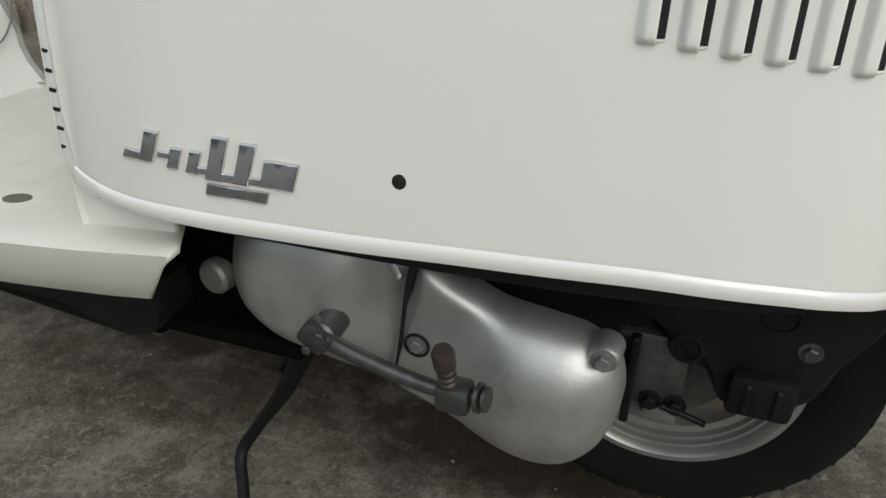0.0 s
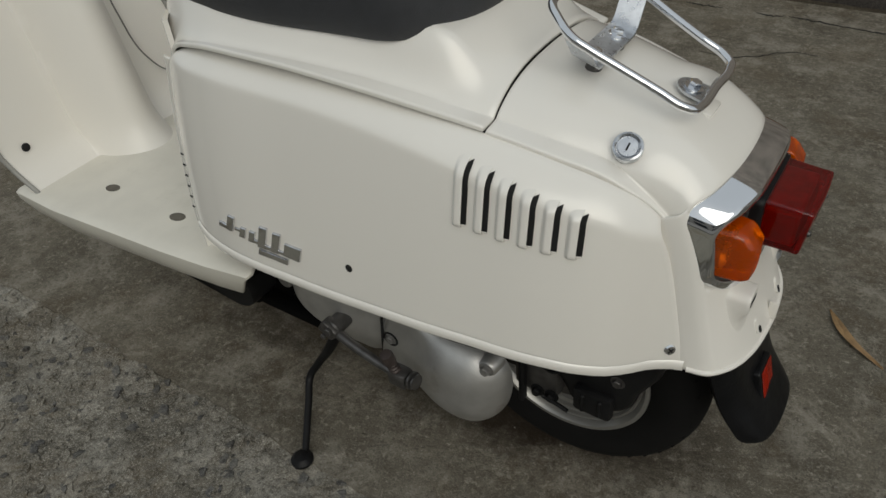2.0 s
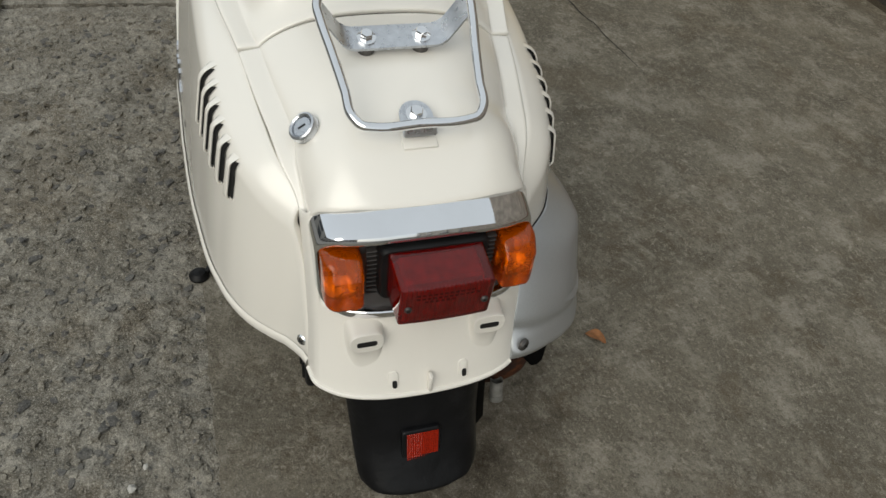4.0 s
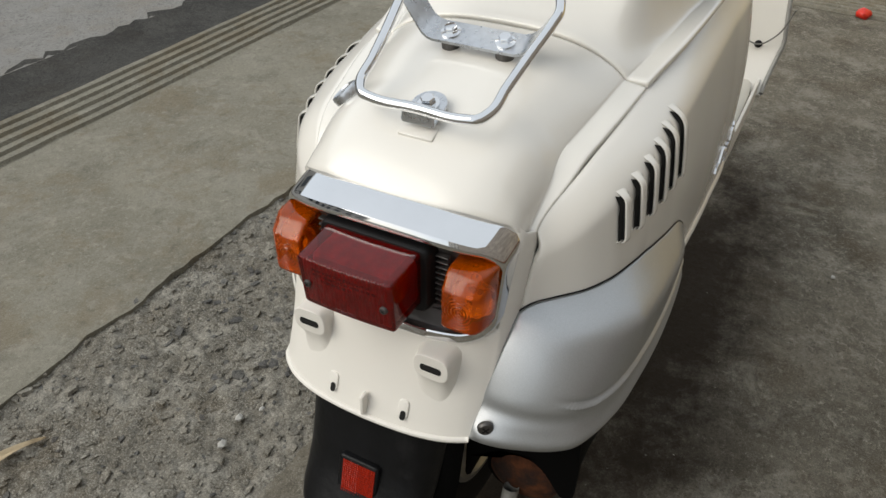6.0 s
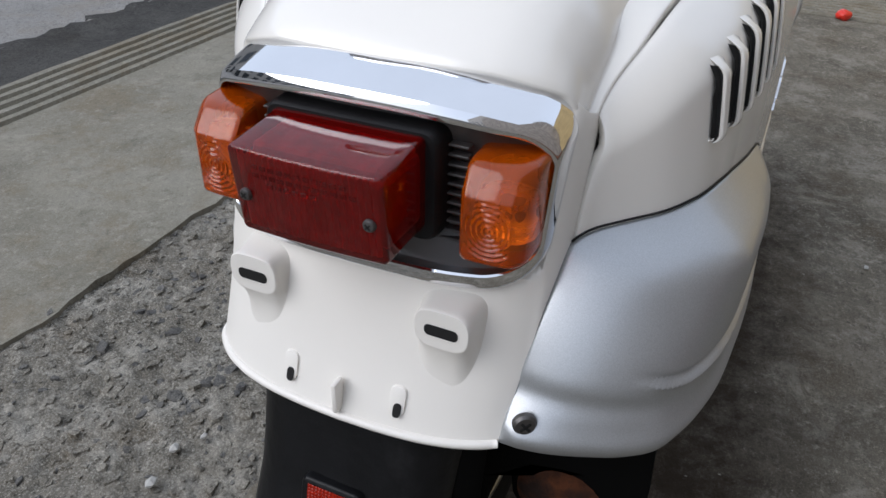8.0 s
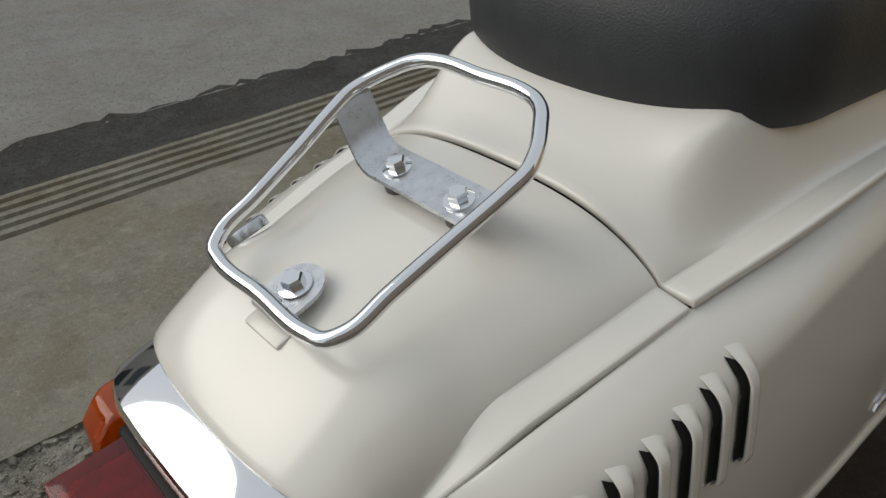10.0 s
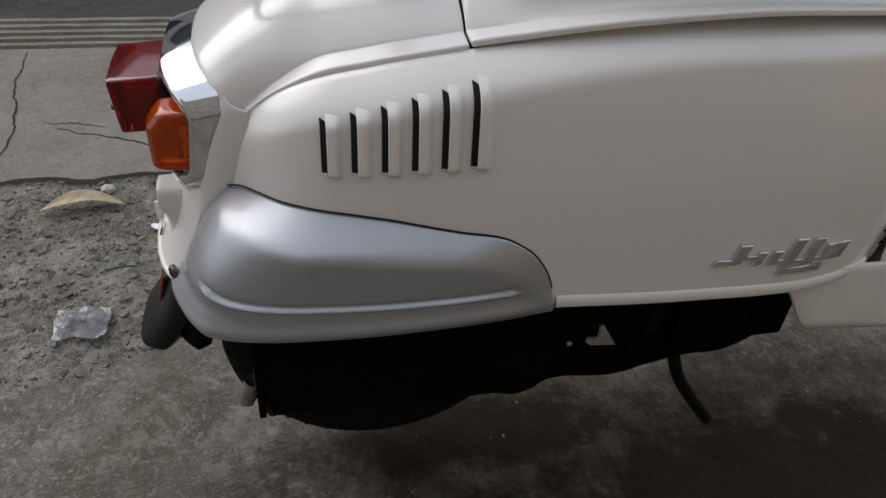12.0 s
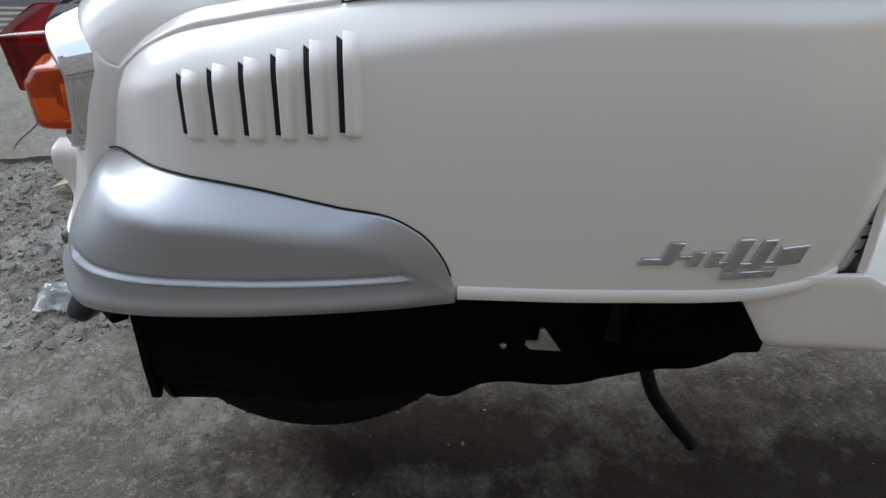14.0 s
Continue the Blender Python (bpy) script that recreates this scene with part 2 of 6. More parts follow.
def screw(name, parent, at, axis, r=0.004, h=0.002, mat=None):
    """A round cross-slot head."""
    z = Vector(axis).normalized()
    x = z.orthogonal().normalized()
    y = z.cross(x)
    bm = bmesh.new()
    lathe(bm, [(r, -h), (r, 0), (r * 0.8, h * 0.6), (r * 0.3, h * 0.8), (0.0001, h * 0.8)], at, axis, 20)
    ob = part(name, bm, mat or STEEL, parent)
    bm = bmesh.new()
    for d, e in ((x, y), (y, x)):
        m = Matrix((( *d, 0), (*e, 0), (*z, 0), (0, 0, 0, 1))).transposed()
        m.translation = Vector(at) + z * h * 0.85
        rounded_box(bm, (-r * 0.55, -r * 0.12, -0.0002), (r * 0.55, r * 0.12, 0.0002), 0, m=m)
    part("cross_slot", bm, VOID, ob)
    return ob


# ---- body surfaces (scooter frame: rear is +x, left is -y) ----
PLAN = curve([-0.60, -0.56, -0.53, -0.50, -0.44, -0.30, -0.20, -0.06, 0.04, 0.08, 0.105, 0.125, 0.138, 0.148, 0.162, 0.178, 0.20],
             [0.160, 0.178, 0.200, 0.215, 0.228, 0.231, 0.229, 0.220, 0.203, 0.188, 0.171, 0.150, 0.1345, 0.1265, 0.1180, 0.112, 0.100])
SEAM_Z = curve([-0.60, -0.54, -0.499, -0.457, -0.363, -0.243, -0.137, -0.052, 0.024, 0.080, 0.105, 0.125, 0.15],
               [0.60, 0.640, 0.672, 0.683, 0.689, 0.686, 0.675, 0.6585, 0.642, 0.625, 0.610, 0.593, 0.57])
ROLL_Z = curve([-0.60, -0.50, -0.363, -0.243, -0.137, -0.052, 0.024, 0.085, 0.125, 0.2],
               [0.690, 0.690, 0.689, 0.686, 0.674, 0.658, 0.642, 0.626, 0.6030, 0.585])


def flank(x, z, side):
    """Half width of the body at x, z; the left flank (side -1) flares a little more low down than the right one."""
    d = np.maximum(0, z - ROLL_Z(x) + 0.033)
    y = PLAN(x) - 0.13 * (z - 0.46) - 0.21 * (z - 0.46) ** 2 - 31.5 * d * d
    if side > 0:
        u = np.clip(0.65 - z, 0, 0.25)
        y = y - 0.13 * np.where(u < 0.12, u * u / 0.24, u - 0.06) * np.clip((0.13 - x) / 0.12, 0, 1)
    return y


# tail: a box of nearly constant width whose back is bowed
TAIL_X = curve([0.38, 0.40, 0.42, 0.45, 0.484, 0.52, 0.55, 0.60, 0.63], [0.243, 0.236, 0.2285, 0.218, 0.208, 0.199, 0.191, 0.172, 0.158])
TAIL_G = curve([0, 0.25, 0.5, 0.68, 0.8, 0.9, 0.95, 0.98, 1.0], [0, 0.02, 0.085, 0.19, 0.31, 0.47, 0.58, 0.75, 1.0])


def tail_half(z):
    return np.interp(z, [0.40, 0.457, 0.52, 0.592, 0.61], [0.1225, 0.1185, 0.1175, 0.1180, 0.1175])


def tail(y, z):
    deep = np.interp(z, [0.40, 0.457, 0.52, 0.592], [0.061, 0.054, 0.051, 0.049])
    return TAIL_X(z) - deep * TAIL_G(np.minimum(1, np.abs(y) / tail_half(z)))


def coons(bottom, top, front, rear, nu, nv):
    """Points (u, v) between four lines that share corners."""
    B, T = path(bottom, nu), path(top, nu)
    F, R = path(front, nv), path(rear, nv)
    u, v = np.linspace(0, 1, nu)[:, None, None], np.linspace(0, 1, nv)[None, :, None]
    B, T, F, R = B[:, None], T[:, None], F[None], R[None]
    return (1 - v) * B + v * T + (1 - u) * F + u * R - ((1 - u) * (1 - v) * B[:1] + u * (1 - v) * B[-1:] + (1 - u) * v * T[:1] + u * v * T[-1:])


# ---- the scooter ----
LEAN = pose(0, 0, 0, 1.54)
scooter = tagged(new("motor_scooter"), "cream-white retro motor scooter up on its black stand", "scooter")
scooter.matrix_world = LEAN

BOTTOM = [(-0.502, 0.424), (-0.47, 0.417), (-0.375, 0.414), (-0.263, 0.416), (-0.132, 0.421), (-0.018, 0.422), (0.084, 0.414), (0.135, 0.404), (0.172, 0.402)]
TOP = [(-0.522, 0.655), (-0.499, 0.672), (-0.457, 0.683), (-0.363, 0.689), (-0.243, 0.686), (-0.137, 0.674), (-0.052, 0.657), (0.024, 0.641), (0.080, 0.624), (0.105, 0.609), (0.1225, 0.5925)]
FRONT = [(-0.502, 0.424), (-0.513, 0.454), (-0.525, 0.522), (-0.533, 0.594), (-0.532, 0.63), (-0.522, 0.655)]
REAR = [(0.172, 0.402), (0.1585, 0.457), (0.1445, 0.52), (0.134, 0.560), (0.1225, 0.5925)]


def side_panel(side):
    xz = coons(BOTTOM, TOP, FRONT, REAR, 150, 76)
    y = flank(xz[..., 0], xz[..., 1], side) * side
    pts = np.stack([xz[..., 0], y, xz[..., 1]], -1)
    panel = part("side_panel", shell(pts, 0.010, 0.0018, (0, side, 0)), CREAM, scooter)
    # rolled lower lip
    b = path(BOTTOM, 60)
    if side > 0:
        b = b[b[:, 0] < -0.138]
    bm = bmesh.new()
    rows = []
    for x, z in b:
        y0 = flank(x, z, side)
        rows.append([(x, side * (y0 + dy), z + dz) for dy, dz in ((0.0002, 0.011), (0.0022, 0.0095), (0.0034, 0.006), (0.0036, 0.002), (0.0026, -0.002), (0.0, -0.0035), (-0.006, -0.0035), (-0.006, 0.004))])
    grid(bm, rows)
    bmesh.ops.recalc_face_normals(bm, faces=bm.faces)
    part("lower_lip", bm, CREAM, panel)
    return panel


def louver(panel, side, x, zt, zb):
    """A pressed scoop that opens to the rear, with a thick lip and its dark slit."""
    L, H = 0.0135, 0.0064
    nu, nv = 12, 25
    pts = np.zeros((nu, nv, 3))
    z0, z1 = zb - 0.0045, zt + 0.0045
    for i in range(nu):
        for j in range(nv):
            u, v = i / (nu - 1), j / (nv - 1)
            z = z0 + (z1 - z0) * v
            low = min(1.0, (z - z0) / 0.0065)
            high = min(1.0, (z1 - z) / 0.0085)
            ends = math.sqrt(max(0.0, 1 - (1 - low) ** 2)) * math.sin(high * math.pi / 2)
            w = min(1.0, u / 0.62)
            xx = x - L * (1 - u)
            h = H * (0.5 - 0.5 * math.cos(w * math.pi)) * ends
            pts[i, j] = (xx, side * (flank(xx, z, side) + h - 0.0003), z)
    bm = bmesh.new()
    vs = grid(bm, pts)
    # rolled edge of the lip
    prev = vs[-1]
    for dx, dy in ((0.0007, -0.0006), (0.0006, -0.0016), (-0.0002, -0.0024)):
        ring = []
        for j in range(nv):
            base = flank(x, pts[-1, j, 2], side)
            out_y = max(base - 0.0006, abs(pts[-1, j, 1]) + dy)
            ring.append(bm.verts.new((x + dx, side * out_y, pts[-1, j, 2])))
        for j in range(nv - 1):
            bm.faces.new((prev[j], prev[j + 1], ring[j + 1], ring[j]))
        prev = ring
    bmesh.ops.recalc_face_normals(bm, faces=bm.faces)
    scoop = part("louver", bm, CREAM, panel, angle=70)
    bm = bmesh.new()
    rows = []
    for j in range(9):
        z = zb + (zt - 0.001 - zb) * j / 8
        xa, xb = x - 0.0012, x + 0.0053
        zz = z + (0.003 if j == 8 else 0)
        rows.append([(xa, side * (flank(xa, z, side) + 0.0012 + 0.0009 * (j > 5)), z), (xb, side * (flank(xb, zz, side) + 0.0012 + 0.0009 * (j > 5)), zz)])
    grid(bm, rows)
    # dark mouth under the lip
    grid(bm, [[(x - 0.0004, side * (flank(x, pts[-1, j, 2], side) - 0.003), pts[-1, j, 2]), (x - 0.0004, side * max(flank(x, pts[-1, j, 2], side) - 0.002, abs(pts[-1, j, 1]) - 0.0012), pts[-1, j, 2])] for j in range(2, nv - 2)])
    part("louver_slit", bm, VOID, scoop)
    bm = bmesh.new()
    line = [(x + 0.0005 + 0.0045 * k / 5, side * (flank(x + 0.0045 * k / 5, zb - 0.0018, side) + 0.0001), zb - 0.0016 + 0.0012 * (k / 5) ** 3) for k in range(6)]
    tube(bm, line, 0.0011, 6, 16)
    part("louver_rim", bm, CREAM, scoop)


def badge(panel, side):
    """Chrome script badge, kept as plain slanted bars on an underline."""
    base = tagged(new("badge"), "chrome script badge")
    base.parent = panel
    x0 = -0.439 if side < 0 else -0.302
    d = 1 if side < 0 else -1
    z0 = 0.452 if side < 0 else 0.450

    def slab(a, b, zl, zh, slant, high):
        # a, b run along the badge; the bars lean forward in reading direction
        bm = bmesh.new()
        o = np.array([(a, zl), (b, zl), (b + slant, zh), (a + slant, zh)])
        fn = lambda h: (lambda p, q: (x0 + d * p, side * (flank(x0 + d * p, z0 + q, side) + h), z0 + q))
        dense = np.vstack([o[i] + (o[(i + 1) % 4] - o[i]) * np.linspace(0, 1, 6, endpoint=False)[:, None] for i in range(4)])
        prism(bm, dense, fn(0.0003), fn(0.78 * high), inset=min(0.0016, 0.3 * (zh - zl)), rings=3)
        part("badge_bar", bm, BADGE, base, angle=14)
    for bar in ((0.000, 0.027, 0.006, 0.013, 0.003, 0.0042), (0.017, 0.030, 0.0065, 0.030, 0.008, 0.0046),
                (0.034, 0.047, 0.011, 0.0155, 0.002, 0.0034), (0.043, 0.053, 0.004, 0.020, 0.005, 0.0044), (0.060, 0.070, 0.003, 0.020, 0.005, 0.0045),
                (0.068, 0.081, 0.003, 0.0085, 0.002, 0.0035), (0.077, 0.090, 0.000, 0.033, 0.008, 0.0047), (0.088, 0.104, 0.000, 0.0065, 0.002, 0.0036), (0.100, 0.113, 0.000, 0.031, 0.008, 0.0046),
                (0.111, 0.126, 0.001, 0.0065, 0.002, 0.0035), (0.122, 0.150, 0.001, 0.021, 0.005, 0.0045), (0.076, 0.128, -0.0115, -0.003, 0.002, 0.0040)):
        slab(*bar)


LOUVERS = [(-0.0575 + 0.0242 * k, 0.642 - 0.0068 * k, 0.576 - 0.0024 * k) for k in range(6)]
panels = {}
for side in (-1, 1):
    panels[side] = side_panel(side)
    for x, zt, zb in LOUVERS:
        louver(panels[side], side, x, zt, zb)
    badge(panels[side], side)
tagged(panels[-1], "glossy cream side panel with six louvers")

# plug hole and screw of the left panel, vents on its front edge
bm = bmesh.new()
y = -flank(-0.21, 0.471, -1)
lathe(bm, [(0.0001, 0.0006), (0.0045, 0.0006), (0.0055, 0.0)], (-0.21, y, 0.471), (0, -1, 0.15), 20)
part("plug_hole", bm, VOID, panels[-1])
screw("panel_screw", panels[-1], (0.156, -flank(0.156, 0.427, -1) - 0.0005, 0.427), (0.65, -0.75, 0.1), 0.007, 0.003, CHROME)
for side in (-1, 1):
    # narrow flange in front of the panel, with its slots
    rows = []
    for x, z in path(FRONT, 40):
        fl = float(flank(x, min(z, 0.64), side))
        rows.append([(x + 0.004, side * (fl - 0.0045), z), (x - 0.006, side * (fl - 0.0050), z), (x - 0.015, side * (fl - 0.0065), z), (x - 0.020, side * (fl - 0.0100), z)])
    flange = part("edge_flange", shell(rows, 0.004, 0.001, (0, side, 0)), CREAM, panels[side])
    for k in range(6):
        z = 0.444 + 0.0150 * k
        x = -0.5125 - 0.0136 * k / 5
        bm = bmesh.new()
        rounded_box(bm, (-0.0040, -0.0008, -0.0017), (0.0036, 0.0008, 0.0017), 0.0005, 1, pose(x - 0.0090, side * (float(flank(x, z, side)) - 0.0052), z, 0, 6))
        part("edge_vent", bm, VOID, flange)

# silver guard over the silencer side
NG = 130
low = path([(-0.1445, 0.2135, 0.416), (-0.10, 0.2190, 0.417), (-0.04, 0.2225, 0.4165), (0.07, 0.219, 0.413), (0.133, 0.210, 0.410), (0.160, 0.201, 0.4075), (0.177, 0.191, 0.405), (0.190, 0.174, 0.404), (0.200, 0.153, 0.404), (0.208, 0.130, 0.404), (0.2125, 0.103, 0.404)], NG)
high_xz = path([(-0.1445, 0.428), (-0.133, 0.460), (-0.116, 0.484), (-0.095, 0.499), (-0.047, 0.509), (0.037, 0.524), (0.10, 0.526), (0.135, 0.523), (0.150, 0.518), (0.166, 0.500), (0.182, 0.474), (0.198, 0.440), (0.2115, 0.409)], NG)
NV = 130
pts = np.zeros((NG, NV, 3))
for i in range(NG):
    hx, hz = high_xz[i]
    hy = flank(hx, hz, 1) + 0.0018 if hx < 0.142 else np.interp(hx, [0.142, 0.150, 0.166, 0.182, 0.2115], [flank(0.142, 0.521, 1) + 0.0018, 0.1185, 0.1155, 0.111, 0.1025])
    a, b = low[i], np.array((hx, hy, hz))
    for j in range(NV):
        v = j / (NV - 1)
        # vertical wall below, sloped top above the shoulder
        t = v
        bent = 0.030 * math.log(1 + math.exp((t - 0.82) / 0.030)) / 0.1801
        bow = float(np.clip((a[0] - 0.09) / 0.08, 0, 1))
        hor = bent * (1 - bow) + bow * t ** 2.6
        ver = t * (1 - bow) + bow * (1 - (1 - t) ** 1.25)
        p = np.array((a[0] + (b[0] - a[0]) * hor, a[1] + (b[1] - a[1]) * hor, a[2] + (b[2] - a[2]) * ver))
        z = p[2]
        n = np.array((0.0, 1.0)) if a[0] < 0.1 else np.array((math.sin(radians(min(80, (a[0] - 0.1) * 800))), math.cos(radians(min(80, (a[0] - 0.1) * 800)))))
        ends = np.clip(min((NG - i) / 4, (i + 2) / 16), 0, 1)
        # raised lower roll and the long crease above it
        rear = float(np.clip((a[0] - 0.14) / 0.04, 0, 1))
        bead = (0.0048 * math.exp(-((z - a[2] - 0.0085) / 0.009) ** 2) - 0.0030 * rear * math.exp(-((z - 0.437) / 0.008) ** 2)) * ends
        run = np.clip((a[0] + 0.110) / 0.012, 0, 1) * np.clip((0.186 - a[0]) / 0.012, 0, 1)
        run = run * run * (3 - 2 * run)
        zc = 0.4475 + 0.010 * np.clip((a[0] - 0.15) / 0.04, 0, 1) ** 2
        crease = (0.0024 * math.exp(-((z - zc) / 0.0021) ** 2) - 0.0020 * math.exp(-((z - zc - 0.0045) / 0.0024) ** 2)) * run
        # the side leans out up to the shoulder
        lean = 0.0020 * (v / 0.76 if v < 0.76 else 1 - ((v - 0.76) / 0.24) ** 2) * float(np.clip(i / 26, 0, 1)) * float(np.clip((0.195 - a[0]) / 0.06, 0, 1))
        p[0] += n[0] * (bead + crease + lean)
        p[1] += n[1] * (bead + crease + lean)
        pts[i, j] = p
guard = part("silencer_guard", shell(pts, 0.009, 0.0018, (0.3, 1, 0)), SILVER, scooter, "metallic silver guard panel")
seal = [(p[0] - 0.0010 * (1 if k < 16 else 0), p[1] - 0.0012, p[2] + 0.0014) for k, p in enumerate(pts[4:95, -1])]
bm = bmesh.new()
tube(bm, seal, 0.0008, 6, 110)
part("guard_seal", bm, BLACK, guard, "thin black edge seal")
screw("guard_screw", guard, (0.2115, 0.117, 0.424), (0.85, 0.5, 0.05), 0.0075, 0.003, STEEL)

# tail panel under the lamps
nz, ny = 60, 101
pts = np.zeros((ny, nz, 3))
for i in range(ny):
    for j in range(nz):
        t = 2 * i / (ny - 1) - 1
        t = math.sin(t * math.pi / 2) * 0.7 + 0.3 * t
        crown = 0.6010 + 0.0215 * (1 - abs(t) ** 3) - 0.0095 * float(np.clip((abs(t) - 0.88) / 0.12, 0, 1)) ** 1.6
        z = 0.402 + (crown - 0.402) * j / (nz - 1)
        half = tail_half(z) if t < 0 else np.interp(z, [0.402, 0.478, 0.52, 0.56], [0.1015, 0.111, 0.117, tail_half(0.56)])
        y = half * t
        # recess behind the lamp unit
        rim = 0.1080 - 0.005 * float(np.clip((z - 0.590) / 0.006, 0, 1))
        back = float(np.clip((z - 0.5085) / 0.005, 0, 1) * np.clip((rim - abs(y)) / 0.014, 0, 1))
        pts[i, j] = (tail(y, z) - 0.030 * back, y, z)
front = lambda row: np.stack([row[:, 0] - 0.020, row[:, 1] * 0.996, row[:, 2]], -1)[None]
pts = np.concatenate([front(pts[0]), pts, front(pts[-1])])
tail_panel = part("tail_panel", shell(pts, 0.003, 0.0006, (1, 0, 0)), CREAM_MATT, scooter, "cream tail panel with empty plate mounts")
bm = bmesh.new()
line = [(tail(y, 0.403) - 0.0005, y, 0.403) for y in np.linspace(-0.122, 0.101, 40)]
tube(bm, line, 0.0032, 8, 60)
part("tail_lip", bm, CREAM_MATT, tail_panel)
for y in (-0.067, 0.0640):
    # flat oval face on a stem that runs out downwards
    bm = bmesh.new()
    n0 = 48
    layers = []
    xf = tail(y, 0.484) + 0.0165
    for f in (0.0, 0.06, 0.12, 0.2, 0.3, 0.45, 0.6, 0.8, 0.93, 0.97, 1.0):
        lay = []
        for k in range(n0):
            t = k / n0 * math.tau
            c, q = math.cos(t), math.sin(t)
            wide, tall = math.copysign(abs(c) ** 0.55, c), math.copysign(abs(q) ** 0.75, q)
            pull = 1 - 0.07 * max(0, f - 0.93) / 0.07
            a = wide * (0.0175 + 0.0030 * (1 - f) ** 4) * pull
            drop = -0.0135 - 0.046 * (1 - min(1, f)) ** 1.5
            b = tall * (0.0135 + 0.003 * (1 - f) ** 4) * pull if q > 0 else -tall * drop * pull
            if q < 0:
                a = a * (1 - 0.42 * (1 - f) * abs(q) ** 2)
            xs = tail(y + a, 0.4825 + b) - 0.0015
            lay.append((xs + (xf - xs) * min(1, f / 0.97), y + a, 0.4825 + b))
        layers.append(lay)
    vs = grid(bm, layers, closed_v=True)
    bm.faces.new(vs[-1])
    bmesh.ops.recalc_face_normals(bm, faces=bm.faces)
    boss = part("plate_mount", bm, CREAM_MATT, tail_panel, angle=50)
    bm = bmesh.new()
    xx = tail(y, 0.484) + 0.0165
    prism(bm, rounded_rect(0.0106, 0.0038, 0.003, 4), lambda a, b: (xx - 0.004, y + a, 0.4815 + b), lambda a, b: (xx + 0.0004, y + a, 0.4815 + b))
    part("mount_slot", bm, VOID, boss)
for y in (-0.039, 0.039):
    bm = bmesh.new()
    f = lambda h: (lambda a, b: (tail(y + a, 0.424 + b) + h, y + a, 0.424 + b))
    prism(bm, rounded_rect(0.0055, 0.0095, 0.004, 4), f(-0.001), f(0.0020), inset=0.002, rings=2)
    tab = part("plate_tab", bm, CREAM_MATT, tail_panel)
    bm = bmesh.new()
    f2 = lambda h: (lambda a, b: (tail(y + a, 0.419 + b) + h, y + a + 0.001, 0.419 + b))
    prism(bm, rounded_rect(0.0025, 0.0042, 0.002, 4), f2(0.0), f2(0.0031))
    part("tab_hole", bm, VOID, tab)
bm = bmesh.new()
rounded_box(bm, (0.228, -0.002, 0.407), (0.2385, 0.002, 0.431), 0.0017, 2)
part("centre_rib", bm, CREAM_MATT, tail_panel)

# rear cowl over the tail
Y_EDGE = curve([-0.60, -0.50, -0.45, -0.36, -0.24, -0.14, -0.055, 0.0, 0.05, 0.09, 0.122, 0.15, 0.18, 0.21], [0.150, 0.170, 0.178, 0.182, 0.178, 0.168, 0.152, 0.1445, 0.1358, 0.1283, 0.1172, 0.1160, 0.115, 0.11])
ZTOP = curve([-0.07, 0.0, 0.05, 0.104, 0.143, 0.173, 0.19, 0.21], [0.698, 0.690, 0.680, 0.665, 0.644, 0.620, 0.600, 0.59])
X_END = lambda a: float(tail(a * 0.1172, 0.598)) + 0.0005
def across(v, ye, led, power=3.0, fall=0.85):
    """Place and height share across a cowl: a rounded hump on a flat ledge along each edge."""
    a = abs(v)
    if a <= 0.8:
        h = math.sin(a / 0.8 * math.pi / 2) ** 0.9
        return math.copysign(h * (ye - led), v), max(0.0, 1 - h ** power) ** fall
    return math.copysign(ye - led + led * (a - 0.8) / 0.2, v), 0.0


def y_edge(x):
    return float(Y_EDGE(x))


nu, nv = 60, 71
pts = np.zeros((nu, nv, 3))
for j in range(nv):
    v = 2 * j / (nv - 1) - 1
    for i in range(nu):
        u = i / (nu - 1)
        a = abs(across(v, 1.0, 0.038)[0])
        x0, x1 = -0.0535 - 0.002 * (1 - a), X_END(a)
        x = x0 + (x1 - x0) * u
        k = np.clip((0.128 - x) / 0.070, 0, 1)
        led = 0.0045 + 0.0165 * k * k * (3 - 2 * k)
        r = float(np.clip((x - 0.06) / 0.08, 0, 1))
        r = r * r * (3 - 2 * r)
        y, hump = across(v, y_edge(x), led, 3.0 + 2.6 * r, 0.85 - 0.40 * r)
        zs = max(float(SEAM_Z(x)), 0.5870) + 0.001 + 0.0022 * k
        lift = 0.003 * (1 - abs(y) / y_edge(x)) / 0.14 if abs(v) > 0.8 else 0.003
        z = zs + min(lift, 0.003) + (ZTOP(x + (0.172 - X_END(a)) * u * u) - zs - 0.003) * hump
        pts[i, j] = (x, y, z)
    # the rear edge comes down onto the lamp bezel
    y, z = pts[-1, j, 1:]
    off = min(z, 0.6030 + 0.0215 * (1 - min(1, abs(y) / 0.117) ** 3)) - z
    for i in range(nu):
        pts[i, j, 2] += off * max(0.0, (i / (nu - 1) - 0.55) / 0.45) ** 2
rear_cowl = part("rear_cowl", shell(pts, 0.010, 0.0012, (0, 0, 1)), CREAM, scooter, "glossy cream rear cowl", angle=60)

